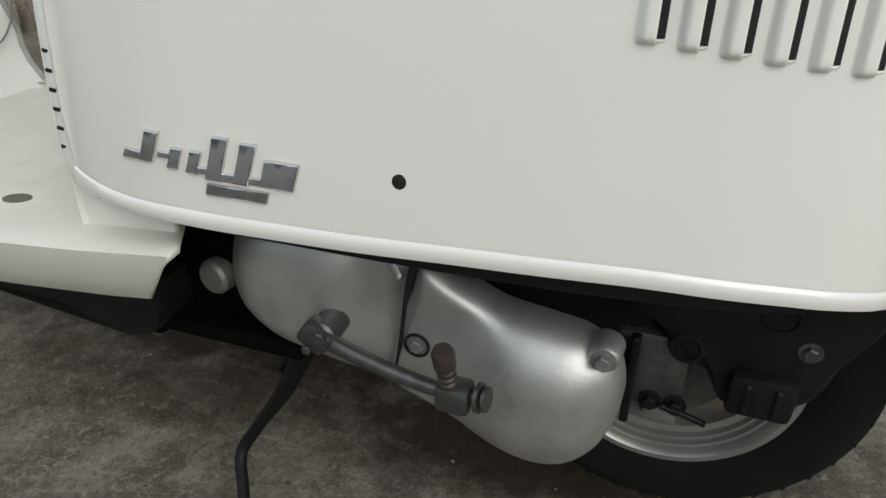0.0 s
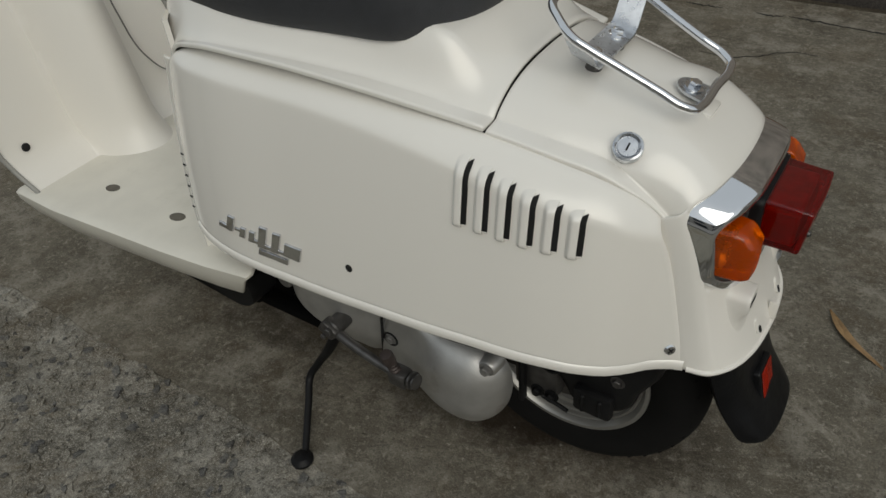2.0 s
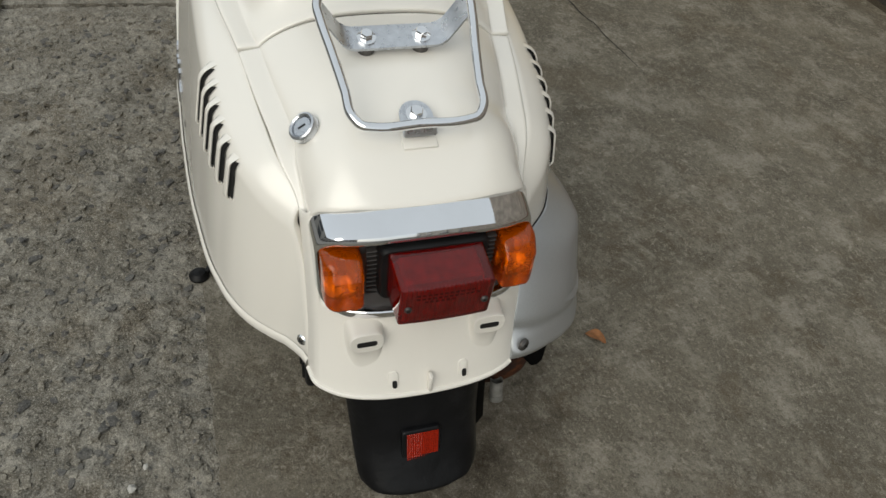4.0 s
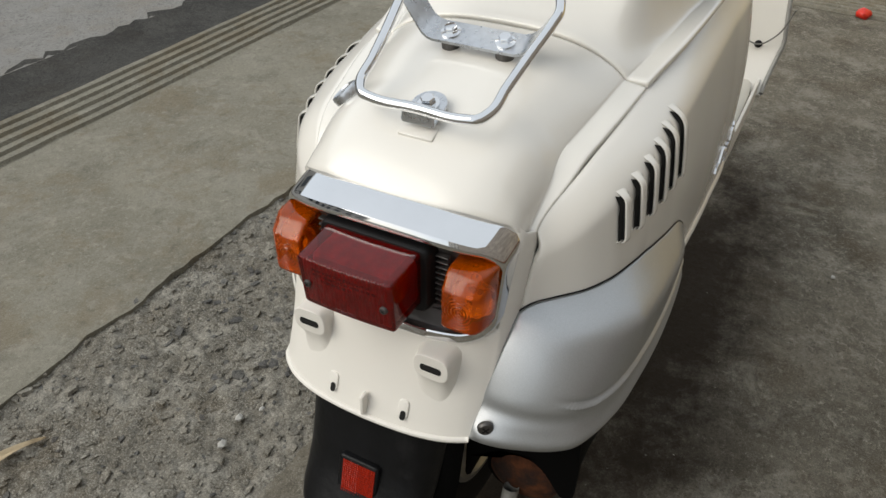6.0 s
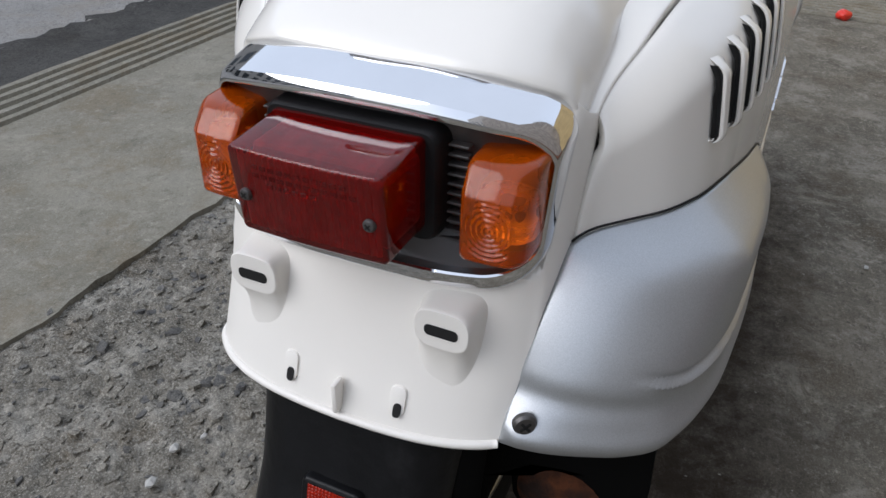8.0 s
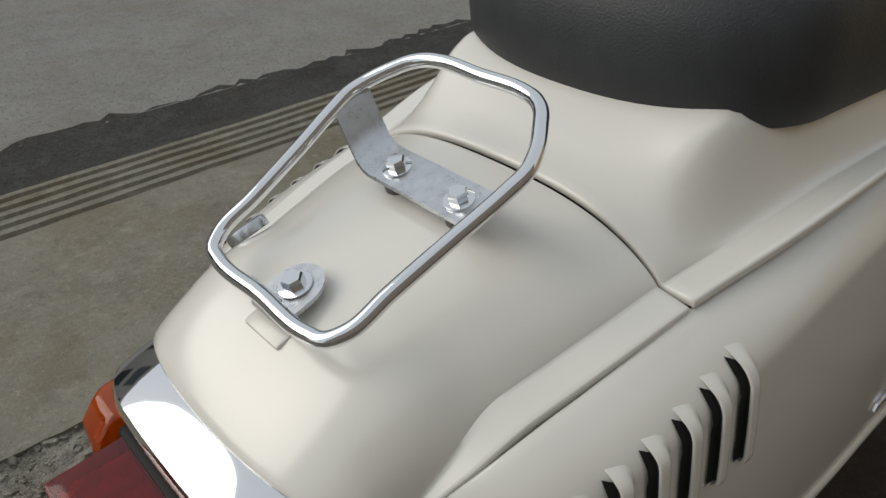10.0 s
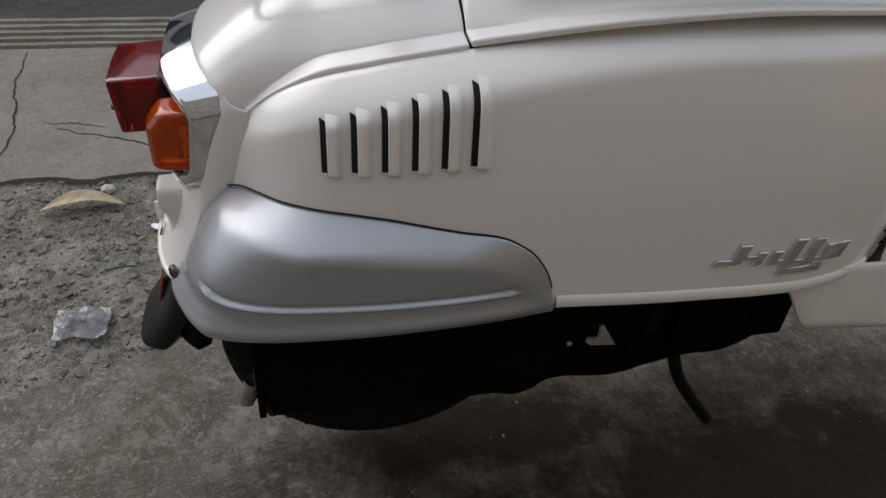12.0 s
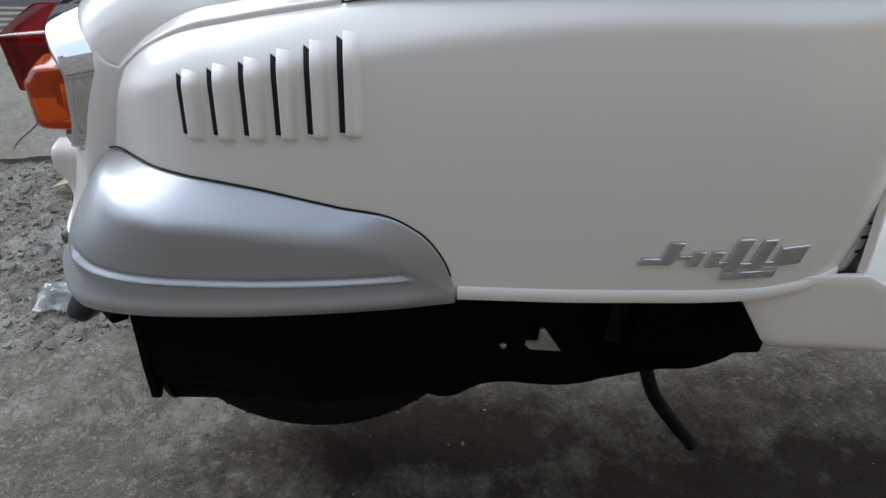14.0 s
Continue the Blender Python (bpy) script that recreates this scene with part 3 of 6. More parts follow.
# lock on the cowl's left shoulder
o, ax = Vector((0.078, -0.1045, 0.6525)), Vector((0.2, -0.62, 0.76)).normalized()
bm = bmesh.new()
lathe(bm, [(0.0155, -0.004), (0.0155, 0.001), (0.0148, 0.0032), (0.0128, 0.0042), (0.0112, 0.0028), (0.0108, 0.0002), (0.0104, 0.0002), (0.0098, 0.0018), (0.0001, 0.0020)], o, ax, 36)
lock = part("seat_lock", bm, BRUSHED, rear_cowl)
bm = bmesh.new()
d = ax.orthogonal().normalized()
m = Matrix(((*Vector((0.1, 0.75, 0.62)).cross(ax).normalized(), 0), (*ax.cross(Vector((0.1, 0.75, 0.62)).cross(ax)).normalized(), 0), (*ax, 0), (0, 0, 0, 1))).transposed()
m.translation = o + ax * 0.0022
rounded_box(bm, (-0.0009, -0.0042, -0.0003), (0.0009, 0.0042, 0.0003), 0, m=m)
part("keyhole", bm, VOID, lock)

# cowl below the seat
nu, nv = 80, 71
pts = np.zeros((nu, nv, 3))
for j in range(nv):
    v = 2 * j / (nv - 1) - 1
    for i in range(nu):
        u = i / (nu - 1)
        a = abs(across(v, 1.0, 0.12)[0])
        x0, x1 = -0.538 - 0.03 * (1 - a ** 4), -0.0580 - 0.002 * (1 - a)
        x = x0 + (x1 - x0) * u
        ye = Y_EDGE(x)
        led = float(np.interp(x, [-0.50, -0.35, -0.2, -0.0575], [0.004, 0.008, 0.018, 0.020]))
        y, hump = across(v, ye, led)
        zs = SEAM_Z(max(x, -0.530)) + float(np.interp(x, [-0.30, -0.10], [0.007, 0.0035]))
        zc = float(np.interp(x, [-0.6, -0.17, -0.135, -0.115, -0.095, -0.075, -0.0575], [0.748, 0.746, 0.741, 0.733, 0.720, 0.706, 0.700]))
        t = np.clip((ye - led - abs(y)) / 0.040, 0, 1)
        t = t * t * (3 - 2 * t)
        k = np.clip((x + 0.125) / 0.06, 0, 1)
        k = k * k * (3 - 2 * k)
        share = t * (1 - k) + k * hump
        front = np.clip((x - x0) / 0.03, 0, 1)
        drop = 0.03 * (1 - front) ** 2
        z = zs + 0.003 + (zc - zs - 0.003) * share - drop
        pts[i, j] = (x, y, z)
part("seat_cowl", shell(pts, 0.0060, 0.0015, (0, 0, 1)), CREAM, scooter, "cream cowl under the seat", angle=60)

# seat
half = [(-0.212 + 0.094 * math.cos(t) ** 0.85, 0.1440 * math.sin(t) ** 0.85) for t in np.linspace(0, math.pi / 2 - 0.02, 14)]
half += [(-0.26, 0.1490), (-0.35, 0.157), (-0.45, 0.150), (-0.54, 0.128), (-0.60, 0.09), (-0.62, 0.0)]
outline = path(half + [(x, -y) for x, y in half[-2:0:-1]], 120, True)
bm = bmesh.new()
layers = []
c = np.array((-0.36, 0.0))
for s, z in ((0.93, 0.728), (0.985, 0.728), (1.0, 0.734), (1.012, 0.745), (1.02, 0.765), (1.015, 0.785), (0.985, 0.803), (0.93, 0.816), (0.82, 0.823), (0.6, 0.825), (0.3, 0.826)):
    q = c + (outline - c) * s
    layers.append(np.c_[q, np.full(len(q), z)])
vs = grid(bm, layers, closed_v=True)
bm.faces.new(vs[0][::-1])
bm.faces.new(vs[-1])
bmesh.ops.recalc_face_normals(bm, faces=bm.faces)
part("seat", bm, VINYL, scooter, "dark grey vinyl seat")

# dark inner body behind the gaps
bm = bmesh.new()
rows = []
for x in np.linspace(-0.50, 0.17, 20):
    zt = min(SEAM_Z(x), 0.69) - 0.016
    row = []
    for sgn in (-1, 1):
        zz = np.linspace(0.40, zt, 8)
        if sgn > 0:
            zz = zz[::-1]
        row += [(x, sgn * max(0.02, min(flank(x, z, sgn) - 0.016, 0.111 if x > 0.085 else 0.3)), z) for z in zz]
    rows.append(row)
vs = grid(bm, rows, closed_v=True)
bm.faces.new(vs[0][::-1])
bm.faces.new(vs[-1])
bmesh.ops.recalc_face_normals(bm, faces=bm.faces)
part("inner_body", bm, BLACK, scooter)

# front face of the body behind the foot space
bm_pts = np.zeros((31, 16, 3))
for i in range(31):
    for j in range(16):
        z = 0.345 + (0.70 - 0.345) * j / 15
        edge = flank(-0.520 - 0.02 * np.clip((z - 0.42) / 0.2, 0, 1), min(max(z, 0.43), 0.64), -1) - 0.006
        y = edge * (2 * i / 30 - 1)
        bm_pts[i, j] = (-0.528 - 0.045 * (1 - (y / edge) ** 4) - 0.015 * (z - 0.35), y, z)
part("front_cover", shell(bm_pts, 0.008, 0.002, (-1, 0, 0)), CREAM, scooter)

# ---- lamps ----
unit = []
for cx, cy, a in ((1, 1, 0), (-1, 1, 90), (-1, -1, 180), (1, -1, 270)):
    for k in range(11):
        t = radians(a + 9 * k)
        ra, rb = (0.18, 0.34) if cy > 0 else (0.26, 0.50)
        unit.append((cx * (1 - ra) + ra * math.cos(t), cy * (1 - rb) + rb * math.sin(t)))
dense = []
for k in range(len(unit)):
    p, q = np.array(unit[k]), np.array(unit[(k + 1) % len(unit)])
    m = max(1, int(np.linalg.norm(q - p) / 0.08))
    for t in np.linspace(0, 1, m, endpoint=False):
        dense.append(p + (q - p) * t)
SWEEP = curve([0, 0.03, 0.06, 0.09, 0.108, 0.12], [0, 0.0005, 0.003, 0.013, 0.026, 0.040])


def bezel_ring(f, w, top, arch, low, dx=0.0):
    """One ring of the lamp bezel; f runs from the body (0) to the lip (1)."""
    out = []
    for a, b in dense:
        y = a * w * (1 - 0.028 * (1 - b) / 2)
        zt = top + arch * (1 - abs(y / 0.117) ** 3)
        z = low + (zt - low) * (b + 1) / 2
        xb = tail(min(abs(y), 0.1125), z) - 0.003
        xl = 0.2025 - SWEEP(min(abs(y), 0.12)) + 0.006 * (1 - b) / 2
        out.append((xb + (xl - xb) * f + dx, y, z))
    return out


bm = bmesh.new()
RINGS = ((-0.4, 0.1128, 0.6015, 0.0215, 0.5030), (0.0, 0.1132, 0.6015, 0.0220, 0.5030), (0.3, 0.1127, 0.5990, 0.0211, 0.5033), (0.6, 0.1121, 0.5962, 0.0200, 0.5037),
         (0.85, 0.1116, 0.5936, 0.0190, 0.5042), (0.94, 0.1112, 0.5924, 0.0186, 0.5048), (0.985, 0.1106, 0.5896, 0.0180, 0.5058), (1.0, 0.1098, 0.5878, 0.0174, 0.5080),
         (0.985, 0.1092, 0.5864, 0.0168, 0.5128), (0.90, 0.1088, 0.5856, 0.0165, 0.5140))
grid(bm, [bezel_ring(*r) for r in RINGS] + [bezel_ring(0.9, 0.1088, 0.5856, 0.0165, 0.5140, -0.010)], closed_v=True)
bmesh.ops.recalc_face_normals(bm, faces=bm.faces)
tail_lamp = part("tail_lamp", bm, CHROME, scooter, "chrome lamp bezel")
bm = bmesh.new()
r0 = bezel_ring(0.9, 0.1090, 0.5860, 0.0165, 0.5137, -0.0075)
mid = bm.verts.new((0.192, 0, 0.555))
ring_v = [bm.verts.new(p) for p in r0]
for i in range(len(ring_v)):
    bm.faces.new((ring_v[i], ring_v[(i + 1) % len(ring_v)], mid))
bmesh.ops.recalc_face_normals(bm, faces=bm.faces)
part("lamp_housing", bm, GREY_HOUSING, tail_lamp)
for s in (-1, 1):
    for k in range(11):
        z = 0.528 + 0.0058 * k
        bm = bmesh.new()
        rounded_box(bm, (0.186, min(s * 0.050, s * 0.064), z - 0.0008), (0.1925, max(s * 0.052, s * 0.066), z + 0.0007), 0.0004, 1)
        part("cooling_fin", bm, GREY_HOUSING, tail_lamp)

bm = bmesh.new()
prism(bm, rounded_rect(0.0545, 0.0335, 0.008, 4), lambda a, b: (0.182, a, 0.5635 + b), lambda a, b: (0.206 - 0.6 * a * a, a, 0.5635 + b), inset=0.003, rings=3)
part("lamp_gasket", bm, BLACK, tail_lamp)


def lens_x(y, z):
    return 0.2495 - 0.9 * y * y + (z - 0.563) * 0.10


bm = bmesh.new()
out = rounded_rect(0.0452, 0.0262, 0.0030, 4)
d2 = []
for k in range(len(out)):
    p, q = np.array(out[k]), np.array(out[(k + 1) % len(out)])
    for s in np.linspace(0, 1, max(1, int(np.linalg.norm(q - p) / 0.006)), endpoint=False):
        d2.append(p + (q - p) * s)
layers = []
for f, ins in ((0.0, -0.0015), (0.5, -0.0005), (0.95, 0.0), (0.982, 0.0004), (0.994, 0.0011), (1.0, 0.0022)):
    lay = []
    for a, b in d2:
        a3, b3 = a * (1 - ins / 0.0452), b * (1 - ins / 0.0262)
        lay.append((0.198 + (lens_x(a3, 0.5635 + b3) - 0.198) * f, a3, 0.5635 + b3 + 0.003 * (1 - f)))
    layers.append(lay)
vs = grid(bm, layers, closed_v=True)
face = [(a * 0.5, b * 0.5) for a, b in d2]
inner = [bm.verts.new((lens_x(a, 0.5635 + b), a, 0.5635 + b)) for a, b in face]
for i in range(len(inner)):
    j = (i + 1) % len(inner)
    bm.faces.new((vs[-1][i], vs[-1][j], inner[j], inner[i]))
bm.faces.new(inner)
bmesh.ops.recalc_face_normals(bm, faces=bm.faces)
brake = part("brake_lens", bm, RED, tail_lamp, "dark red boxy brake lens")
bm = bmesh.new()
rounded_box(bm, (0.200, -0.0385, 0.543), (0.238, 0.0385, 0.583), 0.003, 1)
ribs = []
for k in range(43):
    y = -0.0405 + 0.081 * k / 42
    ribs.append([(lens_x(y, z) - 0.0045 + (0.0011 if k % 2 else -0.0011), y, z) for z in (0.5410, 0.5635, 0.5860)])
grid(bm, ribs)
bmesh.ops.recalc_face_normals(bm, faces=bm.faces)
part("lens_core", bm, material("red_inner", (0.36, 0.006, 0.004), 0.30, vary=0.35, scale=90, bump=0.3, bump_scale=420), brake, angle=5)
for y in (-0.0375, 0.0375):
    screw("lens_screw", brake, (lens_x(y, 0.562) + 0.0012, y * 0.99, 0.562), (1, 0, 0), 0.0036, 0.002, STEEL)
# moulded lettering too small to read: plain raised strokes
for row, (zz, n0) in enumerate(((0.5805, 11), (0.5755, 12), (0.5705, 6))):
    for k in range(n0):
        yy = -0.030 + 0.0052 * k + (0.008 if row == 2 else 0)
        bm = bmesh.new()
        xx = lens_x(yy, zz)
        rounded_box(bm, (xx - 0.0004, yy, zz - 0.0012), (xx + 0.0003, yy + 0.0034, zz + 0.0012), 0)
        part("moulded_mark", bm, RED, brake)

for s in (-1, 1):
    YC, ZC, AW, AH = 0.0882, 0.5580, 0.0190, 0.0285
    # aluminium back plate with a dish behind the signal lens
    bm = bmesh.new()
    prism(bm, rounded_rect(AW - 0.002, AH - 0.002, 0.005, 4), lambda a, b: (0.168 - SWEEP(min(YC + a, 0.12)), s * (YC + a), ZC + b), lambda a, b: (0.180 - SWEEP(min(YC + a, 0.12)), s * (YC + a), ZC + b))
    part("signal_base", bm, WHITE_DISH, tail_lamp)
    bm = bmesh.new()
    lathe(bm, [(0.0001, 0.0), (0.005, 0.0006), (0.009, 0.0026), (0.0125, 0.006), (0.0155, 0.011), (0.0162, 0.011), (0.0162, 0.0)], (0.1745, s * (YC - 0.001), ZC - 0.006), (1, s * 0.15, 0), 28)
    part("reflector_bowl", bm, BRUSHED, tail_lamp, angle=60)
    # amber signal: facing front with ring ripples, folded roof and wrapped outer side
    out = rounded_rect(AW, AH, 0.0045, 5)
    d3 = []
    for k in range(len(out)):
        p, q = np.array(out[k]), np.array(out[(k + 1) % len(out)])
        for t in np.linspace(0, 1, max(1, int(np.linalg.norm(q - p) / 0.0025)), endpoint=False):
            d3.append(p + (q - p) * t)

    def sig(a, b, f):
        y = YC + a
        xb = 0.185 - SWEEP(min(y, 0.12))
        xf = 0.2145 - 0.10 * max(0, a) - 0.75 * max(0, a - 0.0105) - 0.75 * max(0, b - 0.0125)
        return (xb + (xf - xb) * f, s * y, ZC + b)
    layers = []
    for f, ins in ((0, 0), (0.55, 0), (0.86, 0.0006), (0.95, 0.0016), (0.99, 0.0030), (1.0, 0.0045)):
        layers.append([sig(a * (1 - ins / AW), b * (1 - ins / AH), f) for a, b in d3])
    a0, b0, shrink = -0.001, -0.005, (1 - 0.0045 / AW, 1 - 0.0045 / AH)
    for k in range(1, 27):
        t = 1 - k / 26.5
        lay = []
        for a, b in d3:
            a, b = a0 + (a * shrink[0] - a0) * t, b0 + (b * shrink[1] - b0) * t
            r = math.hypot(a - a0, b - b0)
            x, y, z = sig(a, b, 1.0)
            fade = min(1, max(0, 0.0205 - r) / 0.003) * min(1, max(0, 0.0115 - a) / 0.002) * min(1, max(0, 0.0120 - b) / 0.002)
            lay.append((x + 0.00045 * fade * math.cos(r / 0.0030 * math.tau), y, z))
        layers.append(lay)
    bm = bmesh.new()
    vs = grid(bm, layers, closed_v=True)
    bm.faces.new(vs[-1])
    bmesh.ops.recalc_face_normals(bm, faces=bm.faces)
    part("signal_lens", bm, AMBER, tail_lamp, "amber turn signal lens with ring ripples", angle=28)

# ---- luggage rack ----
rack = tagged(new("luggage_rack"), "chrome tubular luggage rack")
rack.parent = scooter
LOOP = [(0.126, 0.0), (0.126, 0.045), (0.1235, 0.056), (0.114, 0.0635), (0.09, 0.066), (0.05, 0.0715), (0.018, 0.0765), (0.004, 0.0775), (-0.006, 0.074), (-0.022, 0.063), (-0.030, 0.056), (-0.036, 0.046), (-0.0385, 0.035), (-0.0385, 0.0)]
LOOP = LOOP + [(x, -y) for x, y in LOOP[-2:0:-1]]
RACK_Z = curve([-0.05, -0.036, 0.0, 0.05, 0.123, 0.14], [0.764, 0.759, 0.741, 0.716, 0.681, 0.673])
bm = bmesh.new()
tube(bm, [(x, y, RACK_Z(x)) for x, y in LOOP], 0.0048, 14, 160, True)
part("rack_tube", bm, CHROME, rack)
# cross plate, its wings bent up to the tubes
bm = bmesh.new()
prof = [(-0.0765, 0.7375), (-0.072, 0.732), (-0.062, 0.718), (-0.054, 0.7075), (-0.048, 0.7035), (-0.042, 0.702), (0.042, 0.702), (0.048, 0.7035), (0.054, 0.7075), (0.062, 0.718), (0.072, 0.732), (0.0765, 0.7375)]
rows = []
for y, z in prof:
    rows.append([(-0.009, y, z + 0.004), (-0.009, y, z + 0.0065), (0.019, y, z - 0.0035), (0.019, y, z - 0.006)])
vs = grid(bm, rows, closed_v=True)
bm.faces.new(vs[0][::-1])
bm.faces.new(vs[-1])
bmesh.ops.recalc_face_normals(bm, faces=bm.faces)
part("cross_plate", bm, BRUSHED, rack, "brushed steel cross plate", angle=60)
for y in (-0.0285, 0.0285):
    bolt("rack_bolt", rack, (0.0055, y, 0.7030), (0.3, 0, 1), 0.0066, 0.006)
    bm = bmesh.new()
    lathe(bm, [(0.009, 0), (0.009, 0.016)], (0.004, y, 0.686), (0.3, 0, 1), 20)
    part("rack_spacer", bm, STEEL, rack)
# rear tongue
bm = bmesh.new()
tong = []
for k in range(13):
    t = radians(90 + 180 * k / 12)
    tong.append((0.104 + 0.0165 * math.cos(t), 0.0165 * math.sin(t)))
tong += [(0.124, -0.0165), (0.124, 0.0165)]
slope = lambda x: 0.6745 - 0.33 * (x - 0.104)
prism(bm, tong, lambda a, b: (a, b, slope(a) - 0.003), lambda a, b: (a, b, slope(a)))
rounded_box(bm, (0.1215, -0.016, 0.663), (0.1245, 0.016, 0.683), 0.0008, 1)
part("rear_tongue", bm, BRUSHED, rack, angle=30)
bolt("rack_bolt", rack, (0.104, 0, 0.6748), (0.33, 0, 1), 0.0068, 0.006)
bm = bmesh.new()
rounded_box(bm, (0.112, -0.0175, 0.653), (0.1315, 0.0175, 0.6575), 0.0022, 2, Matrix.Translation((0.125, 0, 0.658)) @ pose(0, 0, 0, 0, 20) @ Matrix.Translation((-0.125, 0, -0.658)))
part("rack_pad", bm, CREAM, rack)

# ---- rear wheel ----
AX = Vector((-0.008, 0.0, 0.236))
TS = 0.2 / 0.212
wheel = tagged(new("rear_wheel"), "small rear wheel with a worn tyre")
wheel.parent = scooter
bm = bmesh.new()
prof = [(0.130, -0.034), (0.137, -0.039), (0.158, -0.046), (0.178, -0.047), (0.194, -0.041), (0.205, -0.030), (0.211, -0.015), (0.212, 0.0), (0.211, 0.015), (0.205, 0.030), (0.194, 0.041), (0.178, 0.047), (0.158, 0.046), (0.140, 0.040), (0.132, 0.034)]
lathe(bm, [(r * TS, h) for r, h in prof], AX, (0, 1, 0), 96)
bmesh.ops.recalc_face_normals(bm, faces=bm.faces)
tyre = part("tyre", bm, RUBBER, wheel)
for k in range(40):
    for s in (-1, 1):
        a = k / 40 * math.tau + (0.04 if s > 0 else 0)
        bm = bmesh.new()
        m = Matrix.Translation(AX) @ Matrix.Rotation(a, 4, "Y") @ Matrix.Translation((0.1860, s * 0.019, 0)) @ Matrix.Rotation(s * 0.5, 4, "X") @ Matrix.Rotation(s * -0.32, 4, "Z")
        rounded_box(bm, (-0.002, -0.014, -0.0115), (0.0022, 0.014, 0.0115), 0.0012, 1, m)
        part("tread_block", bm, RUBBER, tyre)
bm = bmesh.new()
prof = [(0.137, -0.0395), (0.141, -0.041), (0.140, -0.043), (0.134, -0.043), (0.130, -0.039), (0.1275, -0.034), (0.1255, -0.035), (0.1235, -0.0345), (0.1215, -0.029), (0.1195, -0.030), (0.1175, -0.0295), (0.1150, -0.024), (0.108, -0.022), (0.106, -0.012), (0.106, 0.012), (0.108, 0.022), (0.118, 0.024), (0.126, 0.030), (0.130, 0.039), (0.134, 0.043), (0.140, 0.043), (0.141, 0.041), (0.137, 0.0395)]
lathe(bm, [(r * 0.915, h) for r, h in prof], AX, (0, 1, 0), 96)
bmesh.ops.recalc_face_normals(bm, faces=bm.faces)
rim = part("rim", bm, RIMS, wheel, "painted silver wheel rim")
bm = bmesh.new()
lathe(bm, [(0.0001, -0.05), (0.055, -0.05), (0.065, -0.035), (0.065, 0.035), (0.05, 0.05), (0.0001, 0.05)], AX, (0, 1, 0), 40)
part("hub", bm, STEEL, wheel)
for k in range(5):
    a = k / 5 * math.tau + 0.3
    bm = bmesh.new()
    m = Matrix.Translation(AX) @ Matrix.Rotation(a, 4, "Y")
    rounded_box(bm, (0.05, -0.014, -0.018), (0.11, 0.014, 0.018), 0.006, 2, m)
    part("spoke", bm, RIMS, wheel)

# ---- engine ----
engine = tagged(new("engine"), "worn grey alloy drive case")
engine.parent = scooter
FRONT_CASE = path([(-0.226, 0.405), (-0.29, 0.405), (-0.37, 0.398), (-0.413, 0.365), (-0.425, 0.325), (-0.418, 0.280), (-0.380, 0.242), (-0.315, 0.225), (-0.258, 0.215), (-0.251, 0.222), (-0.238, 0.32)], 90, True)
REAR_CASE = path([(-0.223, 0.366), (-0.235, 0.33), (-0.247, 0.218), (-0.218, 0.206), (-0.19, 0.194), (-0.165, 0.180), (-0.140, 0.170), (-0.113, 0.166), (-0.082, 0.173), (-0.058, 0.197), (-0.045, 0.235), (-0.043, 0.272), (-0.052, 0.300), (-0.075, 0.318), (-0.11, 0.325), (-0.15, 0.331), (-0.188, 0.348)], 110, True)


def ease(t):
    t = min(1.0, max(0.0, t))
    return t * t * (3 - 2 * t)


def case(name, outline, depth, base, rim):
    """A cast cover over an outline in x, z: depth(x, z) is how far it stands out, rim(x, z) the radius of its rounded edge."""
    o = np.array(outline)
    c = o.mean(0)
    seg0, seg1 = o, np.roll(o, -1, 0)
    layers = [[(a, -base, b) for a, b in o]]
    for s in (0.004, 0.012, 0.025, 0.045, 0.07, 0.10, 0.14, 0.18, 0.23, 0.29, 0.36, 0.44, 0.52, 0.60, 0.69, 0.78, 0.88, 0.97):
        lay = []
        for a, b in o + (c - o) * s:
            p = np.array((a, b))
            e = seg1 - seg0
            t = np.clip(((p - seg0) * e).sum(1) / (e * e).sum(1), 0, 1)
            d = np.linalg.norm(seg0 + e * t[:, None] - p, axis=1).min()
            k = min(1.0, d / rim(a, b))
            lay.append((a, -(base + (depth(a, b) - base) * math.sqrt(1 - (1 - k) ** 2)), b))
        layers.append(lay)
    bm = bmesh.new()
    vs = grid(bm, layers, closed_v=True)
    bm.faces.new(vs[-1])
    bmesh.ops.recalc_face_normals(bm, faces=bm.faces)
    return part(name, bm, ALLOY, engine, angle=60)


# long rounded front cover that flattens towards the joint
case("front_case", FRONT_CASE, lambda x, z: 0.160 + 0.020 * ease((-0.238 - x) / 0.075) - 1.2 * max(0, z - 0.33) ** 2 - 0.6 * (z - 0.305) ** 2, 0.105, lambda x, z: 0.012 + 0.046 * ease((-0.232 - x) / 0.05))
# flat arm that runs into the domed drum of the rear pulley
drum = lambda x, z: ease(1.25 - math.hypot(x + 0.114, z - 0.247) / 0.080)
case("rear_case", REAR_CASE, lambda x, z: 0.160 + 0.024 * drum(x, z), 0.128, lambda x, z: 0.018 + 0.030 * drum(x, z))
bm = bmesh.new()
tube(bm, [(-0.2215, -0.150, 0.40), (-0.2290, -0.1595, 0.36), (-0.2385, -0.1600, 0.29), (-0.2490, -0.1545, 0.225)], 0.0021, 6, 30)
part("case_joint", bm, VOID, engine)
